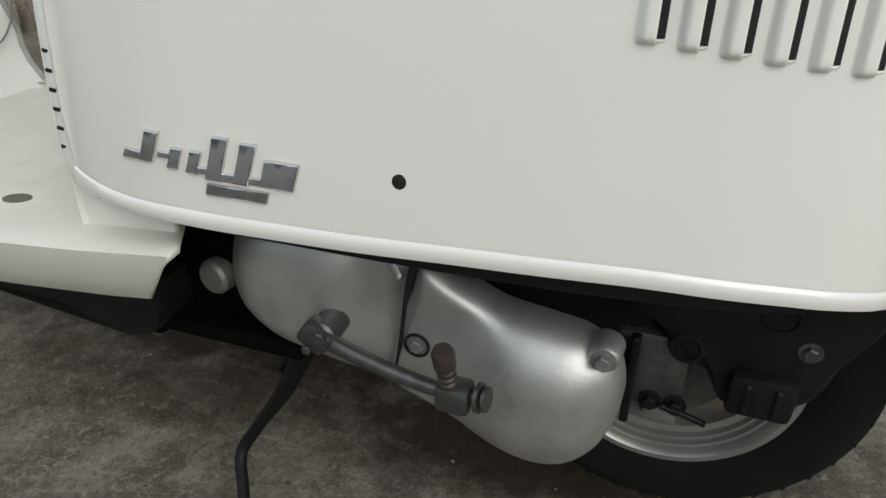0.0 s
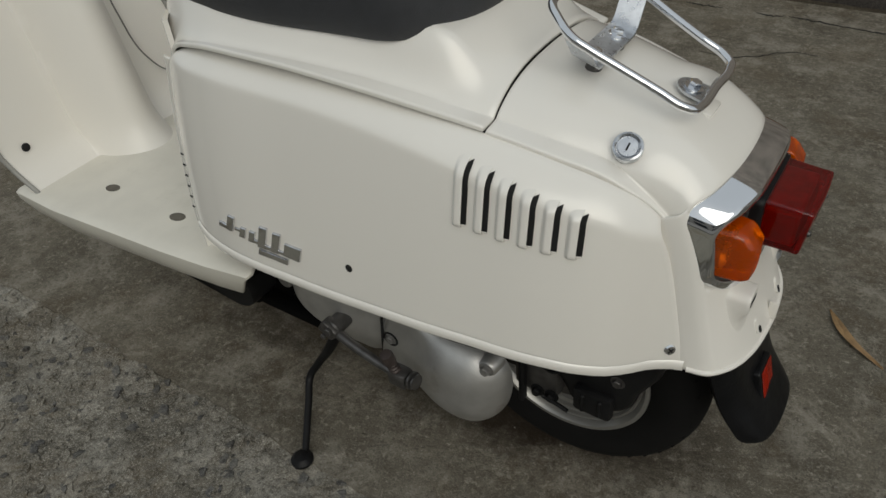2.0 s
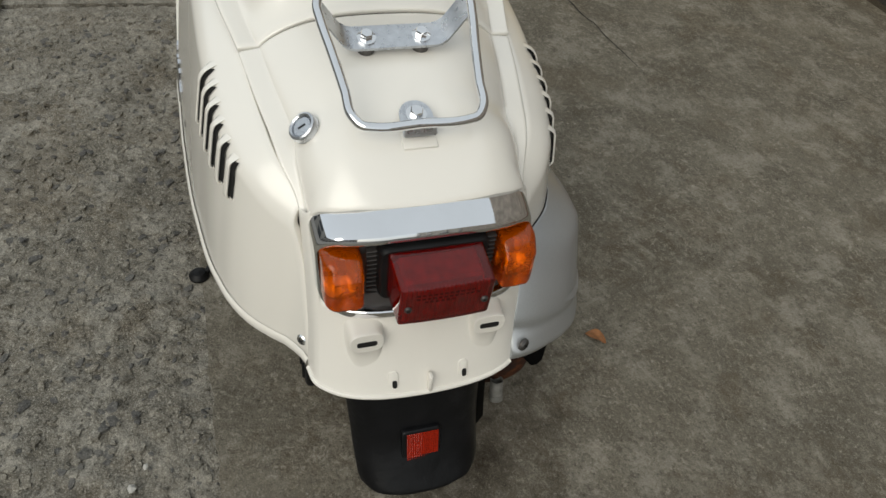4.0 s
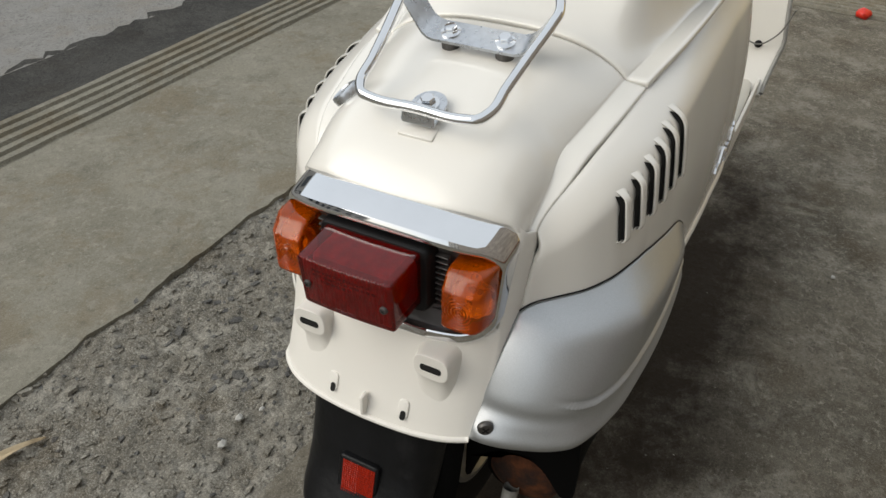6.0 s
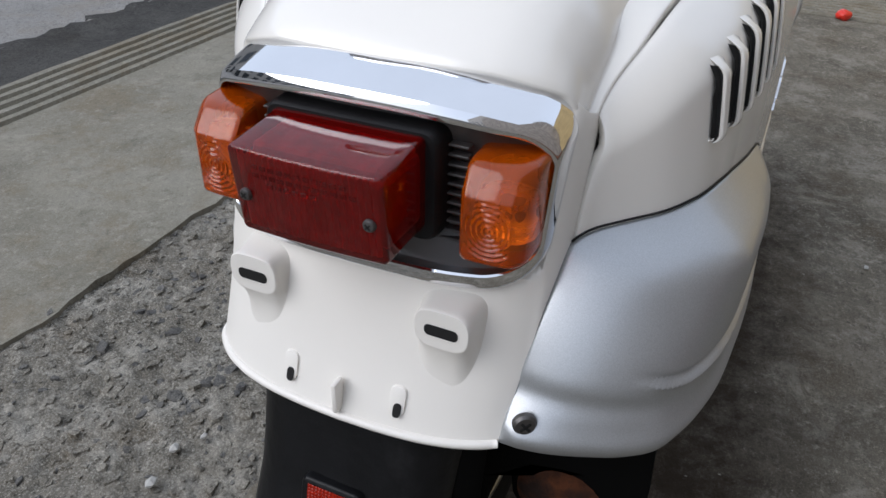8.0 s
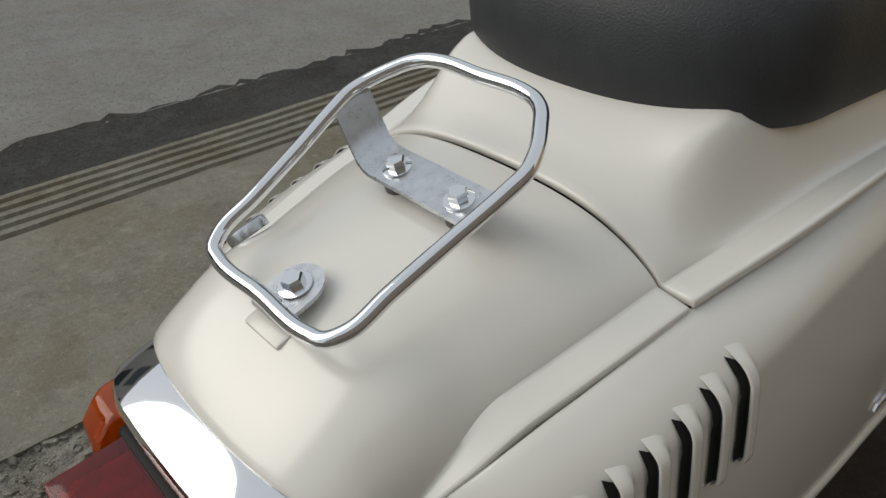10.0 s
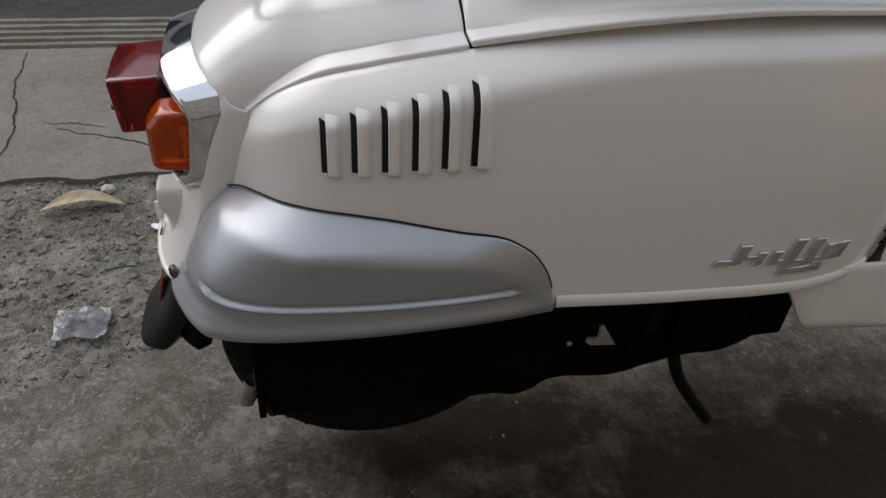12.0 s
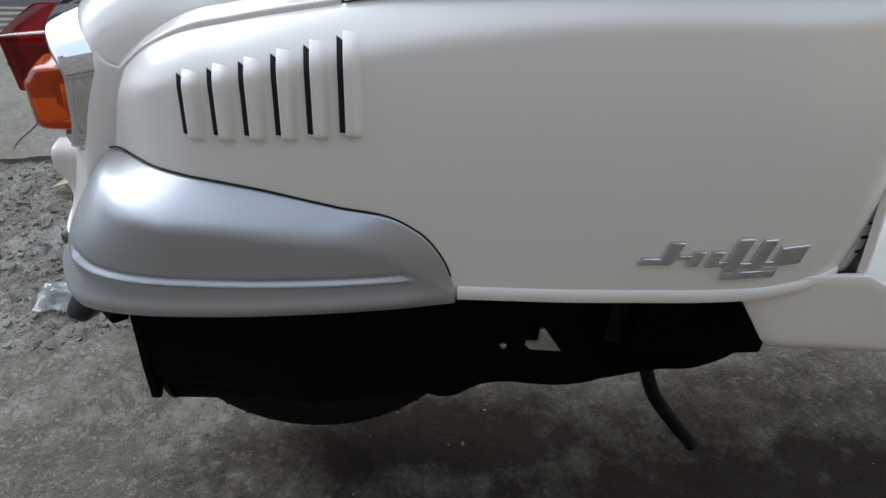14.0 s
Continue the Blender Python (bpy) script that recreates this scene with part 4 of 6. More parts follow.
# sunk bolt with its dark ring, and a bolt on a raised boss
bm = bmesh.new()
lathe(bm, [(0.0125, -0.004), (0.0125, 0.0008), (0.0100, 0.0010), (0.0100, -0.004)], (-0.224, -0.1605, 0.281), (0, -1, 0), 28)
part("bolt_recess", bm, VOID, engine)
bolt("case_bolt", engine, (-0.224, -0.1590, 0.281), (0, -1, 0), 0.0068, 0.005, True, DULL_ALLOY)
bm = bmesh.new()
lathe(bm, [(0.0150, -0.022), (0.0130, 0.0), (0.0105, 0.003), (0.0001, 0.003)], (-0.062, -0.160, 0.309), (0, -1, 0), 24)
part("bolt_boss", bm, ALLOY, engine)
bolt("case_bolt", engine, (-0.062, -0.162, 0.309), (0, -1, 0), 0.0072, 0.007, True, DULL_ALLOY)
# raised webs where the two halves of the case meet
bm = bmesh.new()
tube(bm, [(-0.270, -0.135, 0.395), (-0.256, -0.151, 0.372), (-0.240, -0.156, 0.345)], lambda s: 0.010 - 0.006 * s, 10, 16)
part("case_web", bm, ALLOY, engine)
# fins and bracket seen between the case and the wheel
bm = bmesh.new()
rounded_box(bm, (-0.044, -0.112, 0.205), (-0.036, -0.098, 0.300), 0.002, 1)
part("fender_rib", bm, BLACK, engine)
bm = bmesh.new()
lathe(bm, [(0.018, -0.06), (0.018, 0.0), (0.015, 0.004), (0.0001, 0.004)], (-0.438, -0.150, 0.300), (-0.2, -1, 0), 28)
lathe(bm, [(0.020, -0.06), (0.020, 0.0), (0.016, 0.003), (0.0001, 0.003)], (-0.424, -0.120, 0.345), (-0.2, -1, 0), 28)
part("mount_boss", bm, DULL_ALLOY, engine)
# crankcase and dark parts behind the case
bm = bmesh.new()
rounded_box(bm, (-0.40, -0.09, 0.235), (-0.02, 0.10, 0.42), 0.02, 2)
part("crankcase", bm, BLACK, engine)
# kick lever
kick = tagged(new("kick_lever"), "grey steel kick-start lever")
kick.parent = scooter
bm = bmesh.new()
lathe(bm, [(0.0001, -0.02), (0.014, -0.02), (0.014, 0.010), (0.010, 0.014), (0.0001, 0.014)], (-0.297, -0.190, 0.300), (0, -1, 0), 20)
tube(bm, [(-0.297, -0.198, 0.297), (-0.25, -0.203, 0.287), (-0.205, -0.206, 0.280), (-0.175, -0.207, 0.277)], lambda s: 0.0078 - 0.0012 * s, 12, 20)
rounded_box(bm, (-0.017, -0.010, -0.011), (0.012, 0.010, 0.014), 0.005, 2, pose(-0.299, -0.200, 0.298, 0, 35))
part("kick_arm", bm, STEEL, kick)
bolt("clamp_bolt", kick, (-0.291, -0.209, 0.309), (0, -1, 0), 0.006, 0.006, False, STEEL)
bolt("clamp_bolt", kick, (-0.305, -0.209, 0.292), (0, -1, 0), 0.0045, 0.004, False, STEEL)
bm = bmesh.new()
rounded_box(bm, (-0.188, -0.219, 0.264), (-0.158, -0.195, 0.290), 0.005, 2)
part("kick_knuckle", bm, STEEL, kick)
bm = bmesh.new()
lathe(bm, [(0.0078, 0.0), (0.0078, 0.005), (0.0055, 0.007), (0.0078, 0.009), (0.0078, 0.012), (0.0055, 0.014), (0.0078, 0.016), (0.0078, 0.019), (0.0055, 0.021), (0.0078, 0.023), (0.0078, 0.027), (0.0062, 0.029), (0.0092, 0.032), (0.0096, 0.047), (0.0080, 0.051), (0.0001, 0.0515)], (-0.177, -0.209, 0.284), (-0.03, -0.30, 1.0), 20)
part("kick_pedal", bm, material("worn_pedal", (0.055, 0.042, 0.038), 0.5, 0.3, 0.3, 50), kick)
bm = bmesh.new()
lathe(bm, [(0.006, 0), (0.006, 0.006), (0.013, 0.007), (0.013, 0.010), (0.006, 0.011), (0.011, 0.013), (0.011, 0.016), (0.0001, 0.017)], (-0.160, -0.207, 0.280), (1, -0.1, 0.1), 20)
part("kick_pivot", bm, STEEL, kick)

# inner fender between the case and the wheel
bm = bmesh.new()
out = path([(-0.20, 0.42), (-0.19, 0.36), (-0.075, 0.335), (-0.030, 0.312), (-0.004, 0.288), (0.014, 0.276), (0.034, 0.266), (0.040, 0.243), (0.062, 0.243), (0.110, 0.262), (0.124, 0.300), (0.146, 0.345), (0.155, 0.42)], 80)
prism(bm, np.vstack([out]), lambda a, b: (a, -0.058, b), lambda a, b: (a, -0.105, b), inset=0.012, rings=3)
part("inner_fender", bm, BLACK, scooter, angle=40)
bolt("fender_bolt", scooter, (0.095, -0.104, 0.316), (0, -1, 0), 0.0065, 0.005, True, STEEL)
for x, z, r in ((0.002, 0.297, 0.011), (0.068, 0.344, 0.012), (-0.105, 0.352, 0.012), (-0.070, 0.345, 0.010)):
    # moulded pockets with a raised rim
    bm = bmesh.new()
    lathe(bm, [(r * 1.5, -0.004), (r * 1.35, 0.0015), (r * 1.05, 0.002), (r, -0.001), (0.0001, -0.001)], (x, -0.1045, z), (0, -1, 0), 20)
    part("fender_pocket", bm, BLACK, scooter)
bm = bmesh.new()
rounded_box(bm, (0.040, -0.118, 0.246), (0.094, -0.100, 0.288), 0.006, 2)
rounded_box(bm, (0.052, -0.121, 0.250), (0.058, -0.110, 0.282), 0.002, 1)
rounded_box(bm, (0.076, -0.121, 0.252), (0.082, -0.110, 0.282), 0.002, 1)
part("fender_tab", bm, BLACK, scooter)
bm = bmesh.new()
rounded_box(bm, (-0.060, -0.098, 0.216), (0.010, -0.05, 0.300), 0.012, 2)
part("brake_plate", bm, STEEL, scooter)
for at in ((-0.020, -0.098, 0.228), (0.002, -0.098, 0.228)):
    bolt("brake_bolt", scooter, at, (0, -1, 0), 0.007, 0.007, True, BLACK)
bm = bmesh.new()
tube(bm, [(-0.01, -0.104, 0.228), (0.014, -0.105, 0.224), (0.030, -0.106, 0.220)], 0.0032, 8, 12)
part("brake_lever", bm, BLACK, scooter)

# mudguard flap
bm = bmesh.new()
rows = []
for k, (z, x, w) in enumerate(((0.43, 0.208, 0.077), (0.40, 0.216, 0.075), (0.36, 0.228, 0.072), (0.33, 0.238, 0.070), (0.312, 0.2455, 0.069), (0.297, 0.255, 0.068), (0.286, 0.2625, 0.067), (0.277, 0.269, 0.0665), (0.270, 0.2745, 0.0645), (0.2660, 0.2775, 0.061), (0.2645, 0.2785, 0.053))):
    row = []
    for t in np.linspace(-1, 1, 25):
        y = (w if t > 0 else w + 0.013) * t + 0.001
        row.append((x - 0.020 * abs(t) ** 7 - 0.005 * t * t, y, z + 0.003 * t))
    rows.append(row)
flap = part("mudguard", shell(rows, 0.022, 0.003, (1, 0, 0)), FLAP, scooter, "black plastic mudguard flap")
bm = bmesh.new()
rows = []
for z, x in ((0.42, 0.175), (0.38, 0.190), (0.33, 0.205), (0.29, 0.213), (0.26, 0.222)):
    rows.append([(x - 0.012 + 0.03 * (1 - t * t), 0.020 + 0.066 * t, z + 0.03) for t in np.linspace(-1, 1, 17)])
part("mudguard_liner", shell(rows, 0.02, 0.003, (1, 0, 0)), SHADED_BLACK, flap)
bm = bmesh.new()
m = pose(0.2425, -0.0055, 0.313, 0, -14, 0) @ Matrix.Scale(0.9, 4)
prism(bm, rounded_rect(0.0265, 0.0285, 0.006, 4), lambda a, b: m @ Vector((-0.004, a, b)), lambda a, b: m @ Vector((0.0065, a, b)), inset=0.003, rings=3)
reflector = part("reflector_frame", bm, FLAP, flap)
bm = bmesh.new()
for i in range(14):
    for j in range(15):
        y, z = -0.0195 + 0.003 * i, -0.0215 + 0.003 * j
        c0 = bm.verts.new(m @ Vector((0.0090 - (0.0007 if i >= 7 else 0), y + (0.0008 if i < 7 else 0.0022), z + (0.0022 if i < 7 else 0.0010))))
        q = [bm.verts.new(m @ Vector((0.0072, y + a, z + b))) for a, b in ((0, 0), (0.003, 0), (0.003, 0.003), (0, 0.003))]
        for k in range(4):
            bm.faces.new((q[k], q[(k + 1) % 4], c0))
part("reflector", bm, RED_REFLEX, reflector, "red square reflector", angle=5)

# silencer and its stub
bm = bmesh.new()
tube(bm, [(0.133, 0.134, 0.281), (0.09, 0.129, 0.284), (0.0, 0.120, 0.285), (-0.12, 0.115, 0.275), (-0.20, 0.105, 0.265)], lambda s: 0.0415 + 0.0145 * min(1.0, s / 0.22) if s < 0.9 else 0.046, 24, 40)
silencer = part("silencer", bm, SHADED_BLACK, scooter, "black silencer with a rusty end")
bm = bmesh.new()
lathe(bm, [(0.0405, -0.004), (0.0405, 0.0), (0.037, 0.0035), (0.030, 0.007), (0.021, 0.010), (0.011, 0.012), (0.0001, 0.0125)], (0.135, 0.1345, 0.2795), (1, -0.02, -0.12), 36)
part("silencer_end", bm, RUST, silencer)
bm = bmesh.new()
lathe(bm, [(0.0088, -0.018), (0.0088, 0.006), (0.0096, 0.006), (0.0096, 0.014), (0.0074, 0.014), (0.0074, 0.0), (0.0001, 0.0)], (0.1560, 0.1275, 0.2550), (0.30, 0.0, -1), 20)
part("tailpipe", bm, material("dull_pipe", (0.24, 0.235, 0.22), 0.6, 0.4, 0.25, 90), silencer)
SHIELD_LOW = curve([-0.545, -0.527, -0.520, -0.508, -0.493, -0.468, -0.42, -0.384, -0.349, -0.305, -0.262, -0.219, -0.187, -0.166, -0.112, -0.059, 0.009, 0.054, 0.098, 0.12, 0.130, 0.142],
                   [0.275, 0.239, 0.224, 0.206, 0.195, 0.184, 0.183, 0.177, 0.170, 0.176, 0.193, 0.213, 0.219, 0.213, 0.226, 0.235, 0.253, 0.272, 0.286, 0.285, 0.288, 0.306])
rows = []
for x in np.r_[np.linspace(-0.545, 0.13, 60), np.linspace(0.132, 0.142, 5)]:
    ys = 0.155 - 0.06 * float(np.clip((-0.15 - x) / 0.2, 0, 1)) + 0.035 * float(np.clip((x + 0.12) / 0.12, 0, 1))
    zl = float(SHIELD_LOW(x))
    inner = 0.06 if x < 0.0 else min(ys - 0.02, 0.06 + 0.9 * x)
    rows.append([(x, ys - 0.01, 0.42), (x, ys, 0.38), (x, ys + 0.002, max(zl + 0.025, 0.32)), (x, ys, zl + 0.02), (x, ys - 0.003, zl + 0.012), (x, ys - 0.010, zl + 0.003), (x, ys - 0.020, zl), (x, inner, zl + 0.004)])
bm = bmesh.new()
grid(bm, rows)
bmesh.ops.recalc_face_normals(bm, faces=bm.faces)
part("silencer_shield", bm, SHADED_BLACK, silencer, angle=50)
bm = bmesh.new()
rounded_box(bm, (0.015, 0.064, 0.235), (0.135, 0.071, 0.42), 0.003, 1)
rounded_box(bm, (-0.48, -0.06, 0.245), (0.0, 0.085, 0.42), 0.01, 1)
part("inner_shield", bm, SHADED_BLACK, silencer)
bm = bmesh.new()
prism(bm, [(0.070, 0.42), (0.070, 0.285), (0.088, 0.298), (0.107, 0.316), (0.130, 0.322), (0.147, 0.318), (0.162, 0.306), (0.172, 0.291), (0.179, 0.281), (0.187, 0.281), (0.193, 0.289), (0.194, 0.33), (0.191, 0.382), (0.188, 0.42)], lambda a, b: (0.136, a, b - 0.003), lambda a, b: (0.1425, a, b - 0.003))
part("rear_cover", bm, SHADED_BLACK, silencer)
bm = bmesh.new()
prism(bm, [(-0.278, 0.268), (-0.256, 0.303), (-0.251, 0.302), (-0.255, 0.288), (-0.247, 0.280), (-0.236, 0.287), (-0.234, 0.282), (-0.244, 0.272)], lambda a, b: (a, 0.1275, b), lambda a, b: (a, 0.1300, b))
part("bright_bracket", bm, ALLOY, silencer)
bm = bmesh.new()
lathe(bm, [(0.0001, 0.0), (0.004, 0.0), (0.004, 0.002), (0.0001, 0.003)], (-0.210, 0.140, 0.290), (0, 1, 0), 10)
part("bracket_bolt", bm, ALLOY, silencer)

# stands
side_stand = tagged(new("side_stand"), "thin black steel side stand")
side_stand.parent = scooter
bm = bmesh.new()
tube(bm, [(-0.345, -0.130, 0.25), (-0.385, -0.136, 0.16), (-0.425, -0.140, 0.097), (-0.438, -0.152, 0.072), (-0.420, -0.182, 0.050), (-0.373, -0.256, 0.008)], lambda s: 0.0080 + 0.010 * max(0, 0.45 - s) - 0.002 * s, 10, 30)
part("stand_leg", bm, BLACK, side_stand)
bm = bmesh.new()
lathe(bm, [(0.0001, -0.006), (0.014, -0.006), (0.019, -0.001), (0.019, 0.004), (0.012, 0.011), (0.0001, 0.013)], (-0.373, -0.262, 0.008), (0, 0, 1), 24)
part("stand_foot", bm, BLACK, side_stand)
centre_stand = tagged(new("centre_stand"), "black steel centre stand leg")
centre_stand.parent = scooter
bm = bmesh.new()
tube(bm, [(-0.395, 0.06, 0.26), (-0.418, 0.06, 0.165), (-0.438, 0.06, 0.115), (-0.475, 0.061, 0.06), (-0.517, 0.062, 0.006)], 0.0095, 10, 24)
part("centre_leg", bm, BLACK, centre_stand)

# frame beam under the floor; last box also fills a see-through gap with black
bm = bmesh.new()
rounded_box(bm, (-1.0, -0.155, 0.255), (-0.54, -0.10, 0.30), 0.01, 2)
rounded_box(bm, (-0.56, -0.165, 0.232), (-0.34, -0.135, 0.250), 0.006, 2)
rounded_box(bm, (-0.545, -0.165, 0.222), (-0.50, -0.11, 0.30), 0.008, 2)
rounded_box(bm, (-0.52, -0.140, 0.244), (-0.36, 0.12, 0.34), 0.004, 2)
part("frame_beam", bm, SHADED_BLACK, scooter)

bm = bmesh.new()
tray = path([(-0.478, 0.302), (-0.474, 0.264), (-0.484, 0.250), (-0.512, 0.239), (-0.557, 0.250), (-0.585, 0.258), (-0.66, 0.263), (-0.74, 0.259), (-1.0, 0.262)], 50)
tray = list(tray) + [(-1.0, 0.302)]
prism(bm, tray, lambda a, b: (a, -0.110, b), lambda a, b: (a, -0.190, b), inset=0.004, rings=3)
part("floor_tray", bm, BLACK, scooter)

# floor board
def floor_z(x):
    return 0.362 + 0.09 * (x + 0.60)


nx, ny = 40, 41
pts = []
for i in range(nx):
    f = i / (nx - 1)
    row = []
    for t in np.linspace(-1, 1, ny):
        a = abs(t)
        k = max(0, (a - 0.80) / 0.20)
        ang = min(1, k / 0.4) * math.pi / 2
        down = 0.010 * (1 - math.cos(ang)) + (0.052 if t < 0 else 0.036) * max(0, (k - 0.4) / 0.6)
        x = ((-0.411 if t < 0 else -0.50) - 0.75 * down * (t < 0) - 0.13 * (1 - min(1, a / 0.80))) * (1 - f) - 1.04 * f
        w = float(np.interp(x, [-1.04, -0.9, -0.6, -0.50, -0.41], [0.232, 0.243, 0.245, 0.243, 0.236]))
        w = w - 0.044 if t > 0 else w
        y = w * (0.955 * min(1, a / 0.80) + 0.045 * math.sin(ang)) - 0.022 * max(0, (k - 0.4) / 0.6)
        row.append((x, math.copysign(y, t), floor_z(x) - down))
    pts.append(row)
floor_board = part("floor_board", shell(pts, 0.006, 0.002, (0, 0, 1)), FLOOR, scooter, "dusty cream plastic floor board", angle=60)
rows = []
for x in np.linspace(-0.527, -0.43, 10):
    rows.append([(x, -0.201, floor_z(x) - 0.006 + (0.432 - floor_z(x) + 0.006) * k / 5) for k in range(6)])
part("floor_riser", shell(rows, 0.006, 0.001, (0, -1, 0)), CREAM_MATT, floor_board)
rows = []
for f in np.linspace(0, 1, 30):
    row = []
    for k in range(12):
        z = 0.336 + 0.092 * k / 11
        rear = -0.456 + 0.044 * (z - 0.345) / 0.067 - 0.010 * max(0, 1 - k / 2) ** 2
        x = rear + (-1.03 - rear) * f
        low, high = 0.336 - 0.055 * f, float(np.interp(x, [-1.03, -0.64, -0.53], [floor_z(-1.03) + 0.003, floor_z(-0.64) + 0.004, 0.428]))
        row.append((x, 0.2075 - 0.006 * max(0, 1 - k / 2) ** 2, low + (high - low) * k / 11))
    rows.append(row)
part("floor_riser", shell(rows, 0.006, 0.0015, (0, 1, 0)), CREAM_MATT, floor_board)
for x, y in ((-0.642, -0.168), (-0.845, -0.150), (-0.642, 0.168), (-0.845, 0.150)):
    bm = bmesh.new()
    z = floor_z(x) + 0.0006
    pr = [(x + 0.017 * math.cos(t), y + 0.010 * math.sin(t)) for t in np.linspace(0, math.tau, 24, endpoint=False)]
    prism(bm, pr, lambda a, b: (a, b, z - 0.003), lambda a, b: (a, b, floor_z(a) + 0.0008))
    part("floor_hole", bm, material("dull_steel_hole", (0.13, 0.12, 0.10), 0.5, 0.5, 0.3, 60), floor_board)

# leg shield with its steering column cover
nx, ny = 30, 81
pts = []
for i in range(nx):
    z = 0.312 + (0.95 - 0.312) * i / (nx - 1)
    w = float(np.interp(z, [0.325, 0.40, 0.55, 0.8, 0.95], [0.212, 0.226, 0.205, 0.175, 0.15]))
    row = []
    for t in np.linspace(-1, 1, ny):
        y = w * t
        lean = -1.042 - 0.20 * (z - 0.39) + 0.055 * max(0, 1 - (z - 0.312) / 0.075) ** 2
        col = max(0.0, 1 - (y / 0.075) ** 2) ** 0.5
        row.append((lean + 0.01 * t * t + 0.115 * col ** 1.3, y, z))
    pts.append(row)
leg_shield = part("leg_shield", shell(pts, 0.012, 0.003, (1, 0, 0)), CREAM_MATT, scooter, "cream leg shield", angle=60)
for s in (-1, 1):
    bm = bmesh.new()
    lathe(bm, [(0.0001, 0.001), (0.0065, 0.001), (0.008, 0.0)], (-1.032, s * 0.181, 0.390), (1, 0, 0.2), 20)
    part("shield_hole", bm, VOID, leg_shield)
    bm = bmesh.new()
    edge = []
    for i in range(nx):
        p = pts[i][0 if s < 0 else -1]
        edge.append((p[0] + 0.001, p[1] + s * 0.004, p[2]))
    tube(bm, edge, 0.0045, 8, 50)
    part("shield_trim", bm, TRIM_GREY, leg_shield, "grey edge trim")
bm = bmesh.new()
tube(bm, [(-1.10, 0.085, 0.80), (-1.06, 0.088, 0.66), (-1.045, 0.095, 0.54), (-1.035, 0.115, 0.45), (-1.025, 0.15, 0.402), (-1.024, 0.181, 0.392), (-1.025, 0.212, 0.415), (-1.03, 0.235, 0.47)], 0.0016, 6, 60)
part("hanging_cable", bm, SEALANT, leg_shield, "thin loose grey cable")

# ---- ground ----
def concrete(name, dark, light, spot, rough_bump, crack=False, grains=0.5, oil_shade=False, pores=0.85, grain=0.5, patchy=0.3, flecks=0.0):
    """Weathered cement: broad blotches, pale scuffs, dark grains."""
    m = bpy.data.materials.new(name)
    m.use_nodes = True
    nt = m.node_tree
    n, link = nt.nodes, nt.links.new
    b = n["Principled BSDF"]
    co = n.new("ShaderNodeTexCoord")

    def noise_node(scale, detail=6, rough=0.6):
        q = n.new("ShaderNodeTexNoise")
        q.inputs["Scale"].default_value, q.inputs["Detail"].default_value, q.inputs["Roughness"].default_value = scale, detail, rough
        link(co.outputs["Object"], q.inputs["Vector"])
        return q

    def ramp(src, a, c, p0, p1):
        r = n.new("ShaderNodeValToRGB")
        r.color_ramp.elements[0].position, r.color_ramp.elements[1].position = p0, p1
        r.color_ramp.elements[0].color, r.color_ramp.elements[1].color = (*a, 1), (*c, 1)
        link(src, r.inputs[0])
        return r.outputs[0]

    def mix(f, a, c):
        q = n.new("ShaderNodeMixRGB")
        link(f, q.inputs[0])
        link(a, q.inputs[1])
        q.inputs[2].default_value = (*c, 1)
        return q.outputs[0]
    broad, mid, fine = noise_node(2.6, 8, 0.7), noise_node(7.5, 10, 0.74), noise_node(120, 4, 0.7)
    broad.inputs["Distortion"].default_value = 0.6
    col = ramp(broad.outputs["Fac"], dark, light, 0.36, 0.64)
    # dark stains and pale worn flecks
    col = mix(ramp(noise_node(5.3, 9, 0.7).outputs["Fac"], (0, 0, 0), (0.7, 0.7, 0.7), 0.56, 0.68), col, tuple(c * 0.72 for c in dark))
    col = mix(ramp(noise_node(58, 8, 0.85).outputs["Fac"], (0, 0, 0), (1, 1, 1), 0.54, 0.66), col, tuple(c * 1.1 for c in spot))
    col = mix(ramp(mid.outputs["Fac"], (0, 0, 0), (0.75, 0.75, 0.75), 0.50, 0.62), col, tuple(c * 0.8 for c in spot))
    col = mix(ramp(fine.outputs["Fac"], (pores, pores, pores), (0, 0, 0), 0.34, 0.46), col, tuple(c * 0.35 for c in dark))
    col = mix(ramp(noise_node(34, 6, 0.75).outputs["Fac"], (0, 0, 0), (0.5, 0.5, 0.5), 0.62, 0.75), col, tuple(min(1, c * 1.5) for c in spot))
    # brown soaked patches and pale scuffs
    col = mix(ramp(noise_node(4.3, 9, 0.72).outputs["Fac"], (0, 0, 0), (patchy, patchy, patchy), 0.50, 0.60), col, (dark[0] * 0.95, dark[1] * 0.78, dark[2] * 0.58))
    scuff = noise_node(15, 10, 0.78)
    scuff.inputs["Distortion"].default_value = 0.8
    col = mix(ramp(scuff.outputs["Fac"], (0, 0, 0), (patchy * 0.5, patchy * 0.5, patchy * 0.5), 0.55, 0.66), col, tuple(c * 0.92 for c in spot))
    # crumbled pale skin and dark hollows with ragged rims
    crumb = noise_node(9.5, 14, 0.82)
    crumb.inputs["Distortion"].default_value = 0.5
    col = mix(ramp(crumb.outputs["Fac"], (0, 0, 0), (patchy, patchy, patchy), 0.535, 0.60), col, tuple(min(1, c * 1.05) for c in spot))
    col = mix(ramp(noise_node(21, 12, 0.8).outputs["Fac"], (patchy, patchy, patchy), (0, 0, 0), 0.38, 0.455), col, tuple(c * 0.55 for c in dark))
